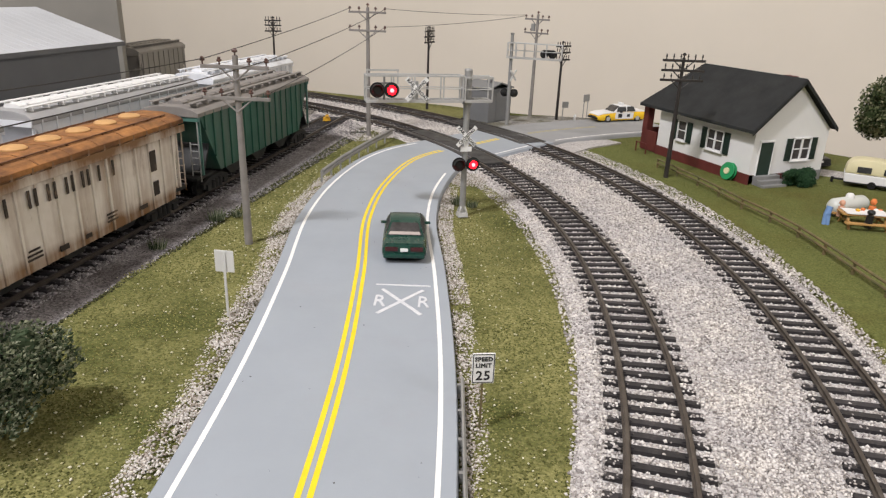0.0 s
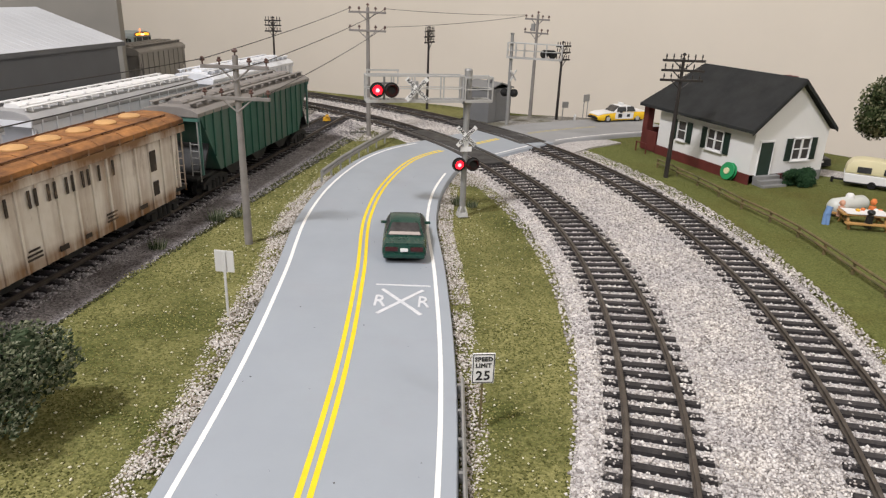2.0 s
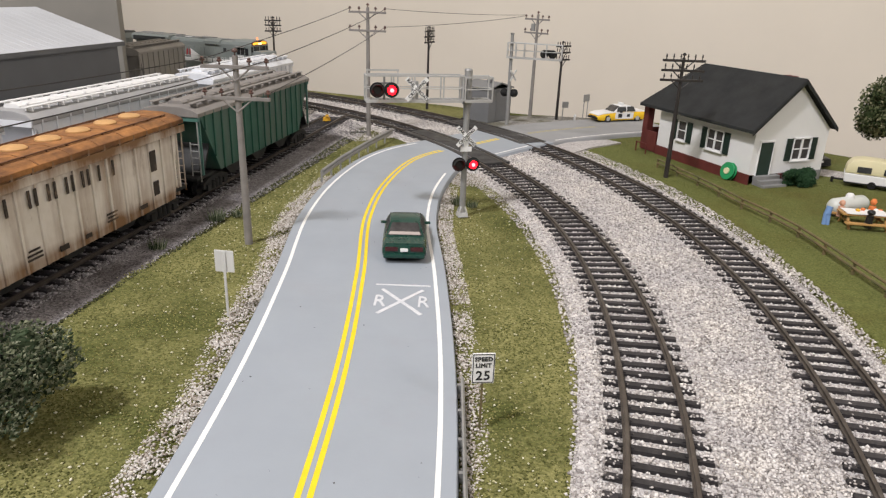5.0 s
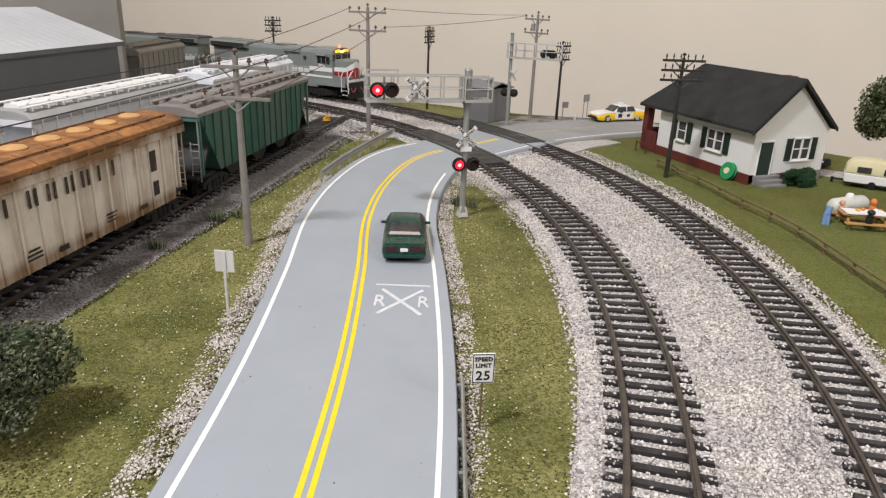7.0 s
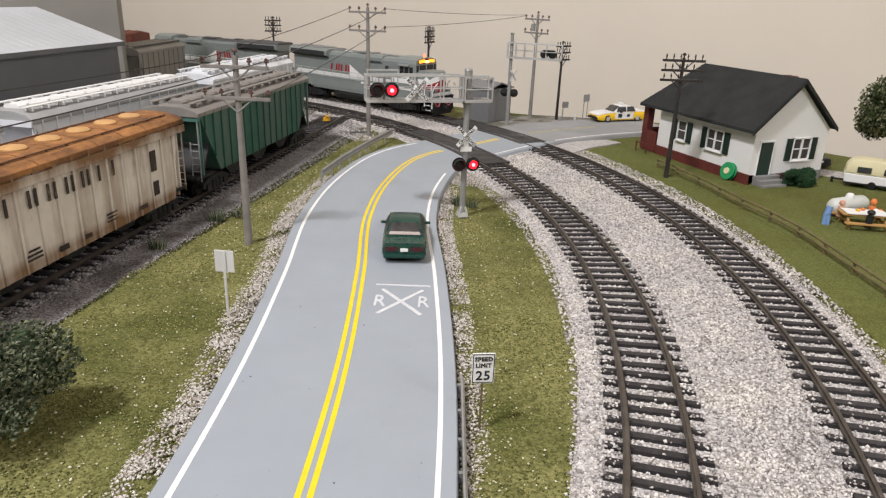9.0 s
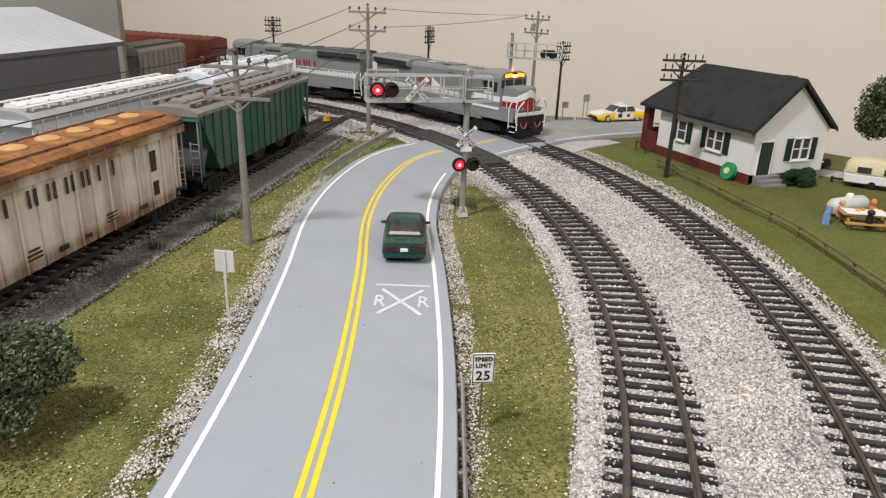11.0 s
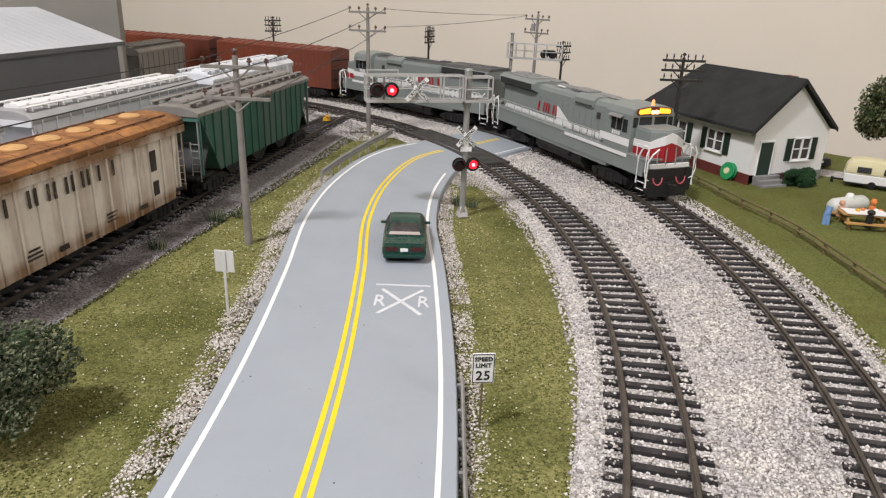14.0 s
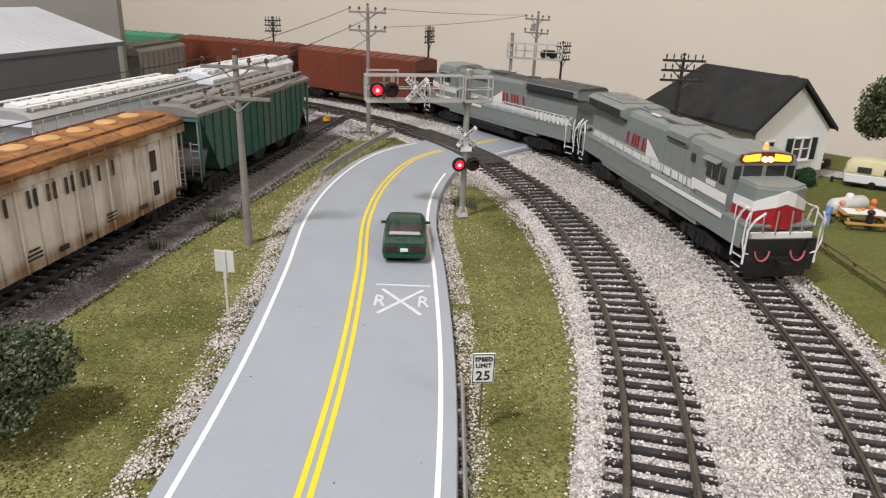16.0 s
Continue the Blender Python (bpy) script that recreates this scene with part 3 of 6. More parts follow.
def coupler(parent, x, g):
    sh = Shape().box(x - g * 3, 0, 8.2, 8, 1.8, 2.2).box(x + g * 0.5, 0.6, 8.2, 2.6, 3.6, 3.0, rz=12)
    return part("coupler", sh, BLACK, parent, bevel=0.3)


def handrail(parent, posts, y, z0, z1, mat, x_rail=None, r=0.28):
    sh = Shape()
    for x in posts:
        sh.rod((x, y, z0), (x, y, z1), r, r, 6)
    a, b = x_rail or (min(posts), max(posts))
    sh.rod((a, y, z1), (b, y, z1), r, r, 6)
    return part("handrail", sh, mat, parent, bevel=0)


FADED = paint("faded_print", (0.26, 0.11, 0.075), 0.7, vary=0.3, grain=200)
WHEELS = []


GLASS_DARK = paint("dark_glass", (0.02, 0.022, 0.024), 0.12, vary=0.2, grain=100, bump=0)


def locomotive(label, lit):
    """A four-axle road diesel, nose towards +x, rail height at z = 0."""
    lo = thing("diesel_locomotive", label, "locomotive", mm(0, 0), group="diesel locomotives of the train")
    fr = Shape().box(0, 0, 16.2, 194, 34, 5.6).box(0, 0, 12.6, 120, 33, 3.0).box(-1, 0, 19.4, 199, 34.6, 0.9)
    part("frame", fr, LOCO_GREY, lo, "grey frame with side sill", bevel=0.35)
    tank = Shape().prism([(-15, 12), (-15.5, 7), (-12, 3.2), (12, 3.2), (15.5, 7), (15, 12)], "x", -31, 31)
    tank.rod((-22, -16, 9), (18, -16, 9), 1.8).rod((-22, 16, 9), (18, 16, 9), 1.8).box(0, 0, 11, 118, 22, 4)
    part("fuel_tank", tank, BLACK, lo, "black fuel tank", bevel=0.4)
    # long hood
    hood = Shape().prism([(-11.2, 19.5), (11.2, 19.5), (11.2, 44.5), (9.6, 47.2), (5, 48.3), (-5, 48.3), (-9.6, 47.2), (-11.2, 44.5)], "x", -95, 60)
    hood.prism([(-11.3, 41), (-15.6, 43.2), (-15.6, 47.4), (-12, 49.8), (12, 49.8), (15.6, 47.4), (15.6, 43.2), (11.3, 41)], "x", -98, -40)
    hood.prism([(-11.5, 41.2), (-12.6, 42.4), (-12.6, 46.5), (-9, 49.2), (9, 49.2), (12.6, 46.5), (12.6, 42.4), (11.5, 41.2)], "x", 12, 34)
    h = part("hood", hood, LOCO_GREY, lo, "grey engine hood", bevel=0.35)
    roof = Shape().box(-74, 0, 50.1, 44, 22, 0.9)
    for x in (-86, -70):
        roof.rod((x, 0, 50), (x, 0, 51.4), 7, 6.6, 20)
    roof.box(-20, 0, 48.9, 40, 9, 1.6).box(6, 0, 49.6, 20, 12, 1.6).box(-34, 0, 49.6, 9, 6, 2.8).box(38, 2, 48.9, 26, 7, 1.4)
    part("roof_equipment", roof, LOCO_ROOF if not lit else LOCO_TOP, lo, "roof fans and exhaust stack", bevel=0.3)
    if not lit:
        cover = Shape().prism([(-9.4, 47.6), (9.4, 47.6), (5, 48.9), (-5, 48.9)], "x", -40, 52).prism([(-15.2, 47.9), (15.2, 47.9), (12, 50.3), (-12, 50.3)], "x", -98.2, -41)
        part("roof_cover", cover, LOCO_ROOF, h, "dark grey roof cover", bevel=0.2)
    pal = Shape().box(-17, -5, 49.2, 9, 3, 0.8)
    part("roof_patch", pal, WHITE, h, "pale roof patch")
    for g in (-1, 1):
        gr2 = Shape()
        gr2.add([(-95, g * 11.6, 41.3), (-43, g * 11.6, 41.3), (-43, g * 15.3, 43.4), (-95, g * 15.3, 43.4), (-95, g * 11.4, 40.4), (-43, g * 11.4, 40.4), (-43, g * 15.8, 42.9), (-95, g * 15.8, 42.9)],
                [(0, 1, 2, 3), (4, 5, 6, 7), (0, 1, 5, 4), (1, 2, 6, 5), (2, 3, 7, 6), (3, 0, 4, 7)])
        for i in range(25):
            gr2.box(-93 + i * 2.0, g * 15.75, 45.2, 0.9, 0.4, 3.6)
        gr2.box(-69, g * 15.6, 45.2, 51, 0.35, 4.0)
        part("radiator_grille", gr2, GRILLE, h, "dark radiator grille")
        door = Shape().box(0, 0, 31.5, 7.1, 0.3, 15.5).mesh("hood_door", 0.1)
        for i in range(12):
            part("hood_door", door, LOCO_GREY, h, m=mm(-45 + i * 7.4, g * 11.3))
        vent = Shape()
        for i in range(2):
            vent.box(23, g * (12.75), 42.6 + i * 0.6, 20, 0.35, 0.35)
        vent.box(40, g * 11.5, 37.5, 4, 0.35, 4.5)
        part("vent_louvres", vent, GRILLE, h)
        # pale stripe with a wedge, walkway edge, logo shapes
        st = Shape().prism([(-92, 20), (-88, 25.0), (6, 24.6), (8, 20)], "y", g * 11.9 - 0.12, g * 11.9 + 0.12)
        st.prism([(-10, 24.4), (-10, 36.0), (7, 26.0), (8, 24.4)], "y", g * 12.05 - 0.12, g * 12.05 + 0.12)
        for i in range(6):
            st.box(0 + i * 8.6, g * 12.2, 23.2, 7.4, 0.3, 5.4)
        st.prism([(50, 24.6), (50, 29.6), (80.2, 29.6), (80.2, 24.6)], "y", g * 16.25 - 0.12, g * 16.25 + 0.12)
        st.box(46, g * 17.5, 18.8, 70, 0.35, 1.2)
        part("pale_stripe", st, WHITE, lo, "white side stripe rising to a wedge")
        bars = Shape()
        for x0, w in ((-38.0, 1.9), (-30.6, 1.7), (-27.0, 1.7), (-23.4, 1.7), (-17.0, 1.9), (-12.8, 1.9)):
            bars.prism([(x0, 27.6), (x0 + w, 27.6), (x0 + w + 1.2, 35.2), (x0 + 1.2, 35.2)], "y", g * 11.9 - 0.15, g * 11.9 + 0.15)
        if not lit:
            vb = Shape()
            for i in range(8):
                vb.box(-92 + i * 4.6, g * 16.9, 23.6, 2.0, 0.3, 7.0)
            part("pale_panels", vb, WHITE, lo, "row of white upright panels")
        part("emblem", bars, RED, lo, "plain red slanted emblem bars on the hood")
        nb = Shape()
        for i in range(4):
            nb.box(63.2 + i * 2.1, g * 16.35, 31.6, 1.5, 0.25, 2.6)
        part("number_bars", nb, WHITE, lo, "pale bars of unreadable numbers")
        rail_posts = [-90, -78, -66, -54, -42, -30, -18, -6, 6, 18, 30, 42, 50]
        handrail(lo, rail_posts, g * 16.6, 19.6, 28.2, WHITE if not lit else STEEL)
        handrail(lo, [88, 99], g * 15.6, 19.6, 29.0, WHITE)
        # end steps, with pale edges
        for e in (-1, 1):
            sp = Shape()
            for k in range(3):
                sp.box(e * 96.5, g * 14.6, 6 + k * 4.4, 7.5, 4.2, 0.7)
            sp.box(e * 92.4, g * 14.6, 10.5, 0.8, 4.4, 12).box(e * 100.6, g * 14.6, 10.5, 0.8, 4.4, 12)
            part("end_steps", sp, BLACK, lo, "black boarding steps")
            ed = Shape()
            for k in range(2):
                ed.box(e * 96.5, g * 16.9, 6 + k * 4.4, 6.5, 0.25, 0.55)
            part("step_edges", ed, WHITE, lo, "white step edges")
            hp = Shape().tube([(e * 92.4, g * 17.2, 9), (e * 92.2, g * 17.2, 20), (e * 94.0, g * 16.8, 26), (e * 96.5, g * 16.4, 29)], 0.55)
            hp.tube([(e * 101.4, g * 17.2, 8), (e * 101.2, g * 17.2, 19), (e * 103.0, g * 15.8, 25), (e * 103.4, g * 12.0, 28.5)], 0.55)
            part("grab_rail", hp, WHITE, lo, "white vertical grab rails")
    # cab
    cab = Shape().prism([(-16.0, 19.6), (16.0, 19.6), (16.0, 45.0), (14.2, 48.6), (8, 50.8), (-8, 50.8), (-14.2, 48.6), (-16.0, 45.0)], "x", 54, 80)
    cb = part("cab", cab, LOCO_GREY, lo, "grey driver's cab", bevel=0.5)
    for g in (-1, 1):
        for w in (Shape().box(66, g * 16.05, 38, 10.5, 0.3, 8.6), Shape().box(74.5, g * 16.05, 37.5, 4.4, 0.3, 8.6), Shape().box(80.05, g * 13.0, 40.6, 0.3, 3.4, 6.6), Shape().box(80.05, g * 5.6, 41.4, 0.3, 9.0, 5.2)):
            part("cab_window", w, GLASS_DARK, cb, "dark cab window")
    aw = Shape()
    for g in (-1, 1):
        aw.box(66, g * 17.4, 43.2, 13, 3.4, 0.6, rx=g * -24)
        aw.box(66, g * 16.2, 38, 0.7, 0.5, 8)
    part("window_awning", aw, LOCO_TOP, cb, "grey awning over the side window")
    board = Shape()
    for g in (-1, 1):
        board.prism([(g * 3.6, 48.6), (g * 10.8, 48.2), (g * 11.8, 49.0), (g * 11.2, 51.0), (g * 3.6, 51.9)], "x", 79.6, 81.0)
    part("number_board", board, LAMP_AMBER if lit else GRILLE, cb, "amber lit number boards" if lit else "unlit number boards")
    hl = Shape()
    for g in (-1, 1):
        hl.rod((79.5, g * 1.4, 49.4), (81.5, g * 1.4, 49.4), 1.25, 1.25, 14)
    part("headlight", hl, LAMP_HEAD if lit else WHITE, cb, "twin headlights")
    if lit:
        bc = Shape().lathe([(1.3, 52.8), (1.3, 53.8), (0.9, 54.0), (1.0, 55.6), (0.5, 56.4)], pose(77, 0.8, 0), 12)
        part("beacon", bc, BEACON, cb, "small glowing roof beacon")
        part("brow", Shape().prism([(-12.0, 47.6), (12.0, 47.6), (13.2, 49.0), (12.4, 51.4), (4, 52.5), (-4, 52.5), (-12.4, 51.4), (-13.2, 49.0)], "x", 79.4, 80.3), BROW, cb, "dark red light surround")
    # nose with red panel and white chevron
    plan = [(80, -12.2), (94.2, -12.2), (98.4, -4), (98.6, 0), (98.4, 4), (94.2, 12.2), (80, 12.2)]
    part("nose", Shape().prism(plan, "z", 24.4, 40.6).prism([(x - 0.8, y * 0.96) for x, y in plan], "z", 40.0, 41.6), LOCO_GREY, lo, "grey blunt short nose", bevel=0.7)

    def wrapped(lows, highs, depth):
        """A band laid round the nose; heights for each corner of its plan."""
        rows = []
        for (x, y), z0, z1 in zip(plan, lows, highs):
            px, py = x + (depth if x > 90 else 0), y + depth * max(-1, min(1, y / 8))
            rows.append([(px, py, z0), (px, py, z1), (x - 0.4, y * 0.98, z1), (x - 0.4, y * 0.98, z0)])
        return Shape().grid(rows, True)
    lo_edge, hi_edge = (29.4, 29.8, 32.8, 34.2, 32.8, 29.8, 29.4), (33.6, 34.2, 38.6, 40.2, 38.6, 34.2, 33.6)
    part("nose_panel", wrapped((22.8,) * 7, lo_edge, 0.25), RED, lo, "red nose panel")
    part("nose_chevron", wrapped(lo_edge, hi_edge, 0.4), WHITE, lo, "white chevron over the nose")
    ph = Shape()
    for g in (-1, 1):
        ph.rod((100.4, g * 3.6, 21), (99.8, g * 3.4, 31.5), 0.36).rod((100.0, g * 9.4, 21), (98.6, g * 9.0, 30.0), 0.36)
    part("nose_grab_iron", ph, STEEL_DK, lo, "grey upright grab irons before the nose")
    for e in (-1, 1):
        pil = Shape().box(e * 99.4, 0, 12.6, 1.6, 31, 12.4)
        part("pilot", pil, BLACK, lo, "black pilot plate", bevel=0.3)
        part("pilot_stripe", Shape().box(e * 99.6, 0, 20.6, 1.6, 29, 2.6), WHITE if e > 0 else LOCO_GREY, lo, "white strip above the pilot", bevel=0.2)
        part("end_sill", Shape().box(e * 99.0, 0, 18.6, 2.0, 32, 1.6), LOCO_GREY, lo, "grey end sill", bevel=0.2)
        plow = Shape().prism([(-14, 1.6), (14, 1.6), (15.5, 10.4), (-15.5, 10.4)], "x", e * 100 - 1.1, e * 100 + 1.1)
        part("plow", plow, BLACK, lo, "black snow plow", bevel=0.3)
        hoses = Shape()
        for g in (-1, 1):
            cyl = [(e * (101.2 + 0.6 * math.sin(math.pi * k / 10)), g * 8.5 + 3.4 * math.cos(math.pi * (1 + k / 10)), 13.4 - 4.2 * math.sin(math.pi * k / 10)) for k in range(11)]
            hoses.wire(cyl, 0.42)
        part("hoses", hoses, PINK, lo, "red hanging hoses")
        for g in (-1, 1):
            er = Shape()
            er.tube([(e * 100.6, g * 14.5, 12), (e * 101.2, g * 17.4, 13), (e * 101.2, g * 18.8, 16), (e * 101.0, g * 18.6, 24), (e * 100.6, g * 17.2, 28)], 0.42)
            part("end_railing", er, WHITE, lo, "white end railings")
        coupler(lo, e * 105, e)
    for x in (-62, 62):
        WHEELS.extend((w, lo) for w in truck(lo, x))
    done = set()
    for ob in lo.children_recursive:  # true length over the couplers
        kind = ob.name.split(".")[0]
        if kind == "wheelset":
            continue
        ob.location.x *= 1.045
        if ob.data not in done and kind != "truck":
            done.add(ob.data)
            final = kind in ("nose", "nose_panel", "nose_chevron", "nose_grab_iron", "pilot", "pilot_stripe", "end_sill", "number_board", "headlight", "beacon", "brow")
            for vert in ob.data.vertices:
                vert.co.x *= 1.045
                if not final:  # deep sill, high walkway and tall hood
                    vert.co.z = MM * float(np.interp(vert.co.z / MM, (0, 13.5, 19.6, 25, 35, 43, 48.3, 51, 53), (0, 13.9, 24.6, 28.7, 38.0, 45.4, 50.8, 53.2, 55.0)))
    return lo


def boxcar(label, mat, group="box cars of the train"):
    """A tall ribbed box car, 170 mm over the body."""
    ob = thing("box_car", label, "box car", mm(0, 0), group=group)
    body = Shape().prism([(-16.4, 10.5), (16.4, 10.5), (16.4, 49.6), (15.6, 50.6), (0, 53.2), (-15.6, 50.6), (-16.4, 49.6)], "x", -85, 85)
    b = part("body", body, mat, ob, bevel=0.3)
    rib = Shape().box(0, 0, 30, 0.8, 0.3, 36).mesh("rib")
    for i in range(25):
        x = -82 + i * 6.83
        if abs(x) > 15:
            for g in (-1, 1):
                part("rib", rib, mat, b, m=mm(x, g * 16.55))
    cap = Shape().box(0, 0, 0, 0.9, 16, 0.7).mesh("roof_rib")
    for i in range(14):
        for g in (-1, 1):
            part("roof_rib", cap, mat, b, m=mm(-80 + i * 12.3, g * 8, 52.2, 0, -g * 9.4))
    for g in (-1, 1):
        d = part("door", Shape().box(0, g * 16.9, 31, 26, 0.8, 38), mat, ob, "sliding side door", bevel=0.15)
        for z in (17, 23, 29, 35, 41):
            part("door_rib", Shape().box(0, g * 17.3, z, 25, 0.5, 0.8), mat, d)
        for i, x in enumerate((28, 33, 38, 43, 30, 36)):
            part("lettering_bar", Shape().box(x, g * 17.0, 34 if i < 4 else 24, 3, 0.25, 2.4), FADED if mat is BOXCAR else WHITE, ob, "faded bar of unreadable lettering")
    sill = Shape().box(0, 0, 9.6, 160, 10, 3)
    for g in (-1, 1):
        sill.box(0, g * 15.8, 9.8, 60, 1.0, 2.6)
    for e in (-1, 1):
        for k in range(6):
            sill.rod((e * 85.6, -15, 14 + k * 4), (e * 85.6, -8, 14 + k * 4), 0.3)
        sill.box(e * 85.3, 0, 30, 0.8, 30, 1.2).box(e * 85.3, 0, 20, 0.8, 30, 1.2).box(e * 85.3, 0, 40, 0.8, 30, 1.2)
        coupler(ob, e * 91, e)
    part("underframe", sill, BLACK, ob)
    for x in (-62, 62):
        WHEELS.extend((w, ob) for w in truck(ob, x, 10, 4.8))
    return ob


def hopper(label, half, side, roof, trim, ribs, slope, group, hatches="round", endpaint=None, top=47.0, low=12.0, hang=1.0, cap=None):
    """A covered hopper; slope: how far the side's lower corners are cut away."""
    ob = thing("hopper_car", label, "hopper car", mm(0, 0), group=group)
    endpaint = endpaint or side
    body = Shape().prism([(-half, top), (half, top), (half - slope, low), (slope - half, low)], "y", -16.2, 16.2)
    b = part("body", body, side, ob, bevel=0.3)
    for i in range(ribs):
        x = -half + 6 + (2 * half - 12) * i / (ribs - 1)
        cut = max(0.0, (abs(x) - (half - slope)) / max(slope, 0.1)) * (top - low)
        if cut < 30:
            rb = Shape().box(0, 0, (low + cut + top) / 2, 1.2, 1.0, top - low - cut - 0.6).mesh("rib", 0.25)
            for g in (-1, 1):
                part("rib", rb, side, b, m=mm(x, g * 16.55))
    rf = Shape().prism([(-17, top - 2.2), (17, top - 2.2), (17, top), (13.5, 49.8), (6, 51.2), (-6, 51.2), (-13.5, 49.8), (-17, top)], "x", -half - hang, half + hang)
    part("roof", rf, roof, ob, bevel=0.4)
    if cap:  # roof sheet seams and the deep eaves girder
        for i in range(9):
            part("roof_seam", Shape().prism([(-17.2, top + 0.1), (-13.5, 50.0), (-6, 51.4), (6, 51.4), (13.5, 50.0), (17.2, top + 0.1)], "x", -0.35, 0.35), roof, ob, m=mm(-half + 2 * half * (i + 0.5) / 9, 0))
        for g in (-1, 1):
            part("eaves_girder", Shape().box(0, g * 16.9, top - 4.6, 2 * half + 2 * hang, 0.7, 3.6), cap, ob, "stained eaves girder", bevel=0.2)
    if hatches == "round":
        for i in range(8):
            h = Shape().lathe([(5.0, 50.6), (5.0, 51.8), (4.2, 52.5), (0.8, 52.9)], pose(-half + 14 + i * (2 * half - 28) / 7, 0, 0), 14)
            part("hatch", h, HATCH, ob, "round tan roof hatch", smooth=True)
    else:
        h = Shape().prism([(-4.6, 50.8), (4.6, 50.8), (4.6, 52.2), (3.0, 53.2), (-3.0, 53.2), (-4.6, 52.2)], "x", -half + 6, half - 6)
        for i in range(10):
            h.box(-half + 12 + i * (2 * half - 24) / 9, 0, 53.0, 1.0, 10.4, 0.7)
        part("hatch_trough", h, trim, ob, "long trough hatch along the roof", bevel=0.2)
    for g in (-1, 1):
        thin = hatches == "round"
        rw = Shape().box(0, g * 11, 50.9 if thin else 52.6, 2 * half - 2, 0.7 if thin else 3.2, 0.5)
        for i in range(14):
            rw.box(-half + 5 + i * (2 * half - 10) / 13, g * 11.2, 50.2 if thin else 51.4, 0.6, 0.8 if thin else 4.2, 2.0)
        part("running_board", rw, trim, ob, "roof running board on brackets")
    for e in (-1, 1):
        x = e * (half + hang - 1)
        # green hopper: black platform and slope sheet carry the end's shade in their colour
        part("end_platform", Shape().box(e * (half - 4), 0, 12.2, 20, 31, 1.6), BLACK if hatches == "round" or side is HOPPER_GREEN else side, ob, bevel=0.2)
        part("slope_sheet", Shape().box(e * (half - slope * 0.5 - 1.0), 0, 29, 1.4, 30, 40, ry=-e * math.degrees(math.atan2(slope, top - low))), BLACK if side is HOPPER_GREEN else side, ob, "sloping end sheet")
        for g in (-1, 1):
            part("end_post", Shape().box(e * (half - 1), g * 15.6, 30, 1.2, 1.2, 33), side if hatches == "round" else endpaint, ob, "corner post")
            ld = Shape().rod((x, g * 15.4, 10), (x, g * 15.4, 32), 0.4, 0.4, 6).rod((x, g * 10.5, 12), (x, g * 10.5, 32), 0.4, 0.4, 6)
            for k in range(6):
                ld.rod((x, g * 15.4, 12 + k * 3.8), (x, g * 10.5, 12 + k * 3.8), 0.32, 0.32, 6)
            ld.rod((x, g * 15.4, 32), (x, g * 15.4, 45), 0.4, 0.4, 6)
            part("ladder", ld, endpaint if side is not HOPPER_GREEN else STEEL_DK, ob, "end ladder with rungs")
        coupler(ob, e * (half + 6), e)
    for e in (-1, 1):
        part("end_beam", Shape().box(e * (half + 0.6), 0, 45, 1.6, 33, 3), endpaint, ob)
    bays = Shape()
    for x in (-half * 0.45, 0, half * 0.45):
        bays.prism([(x - 15, 12), (x + 15, 12), (x + 5, 4.5), (x - 5, 4.5)], "y", -12, 12)
    part("discharge_bay", bays, BLACK, ob, "dark discharge bays under the body")
    for x in (-half + 17, half - 17):
        truck(ob, x, 10, 4.8)
    return ob


def park(ob, line, s):
    x, y, a = line(s)
    ob.matrix_basis = mm(x, y, 0, math.degrees(a) + 90)
    return ob


def s_at(y, p, q):
    return (y - p[1]) / (q[1] - p[1]) * math.hypot(q[0] - p[0], q[1] - p[1])


def s1(y):
    return s_at(y, (-186.6, 138), (-101, 700))


def s2(y):
    return s_at(y, (-243, 230), (-150, 740))


WORN_INK = paint("worn_ink", (0.035, 0.025, 0.02), 0.7, vary=0.3, grain=150, dirt=(0.20, 0.13, 0.08), dirt_lo=0.55, dirt_hi=0.75, dirt_scale=160)
YARD = "hopper cars parked in the yard"
rusty = park(hopper("dirty white covered hopper with a rusty orange roof on the siding", 81, HOPPER_WHITE, HOPPER_RUST, RUST_DARK, 15, 7, YARD, top=48.2, low=9.0, hang=6.0, cap=HOPPER_WHITE), SIDE_1, s1(270))
# the painted company name as plain thin upright strokes
for x in (-37.8, -26.2, -22.6, -15.8, -12.2, -5.4, -1.8, 4.4, 8.0, 15.0, 24.8):
    part("name_stroke", Shape().box(x, -17.3, 37.0, 1.35, 0.25, 6.8), WORN_INK, rusty, "dark worn stroke of the painted name")
for x, z, w, h in ((55.5, 33, 5.0, 10), (56, 19.5, 4.6, 7), (44, 13.5, 6, 2.0), (20, 14.6, 7.5, 0.8), (20, 16.2, 6.5, 0.8), (20, 17.8, 7.5, 0.8), (-28, 14.5, 8, 0.8), (-28, 16.2, 8, 0.8), (-28, 17.9, 6, 0.8), (-12, 13.2, 5, 2.2), (3, 13.0, 4, 1.8)):
    part("data_bar", Shape().box(x, -17.28, z, w, 0.2, h), WORN_INK, rusty, "small dark data panel")
park(hopper("weathered dark green covered hopper on the siding", 85, HOPPER_GREEN, ROOF_DUST, ROOF_DUST, 17, 21, YARD, "trough", HOPPER_GREEN_TOP, top=48.0, low=12.0, hang=2.0), SIDE_1, s1(457))
for y0 in (578, 405, 232):
    park(hopper("white covered hopper with grey-streaked roof in the yard", 74 if y0 > 500 else 78, HOPPER_PALE, HOPPER_PALE_SHADE if y0 < 500 else HOPPER_PALE, WHITE if y0 < 500 else HOPPER_PALE, 15, 14, YARD, "trough"), SIDE_2, s2(y0 + 14))
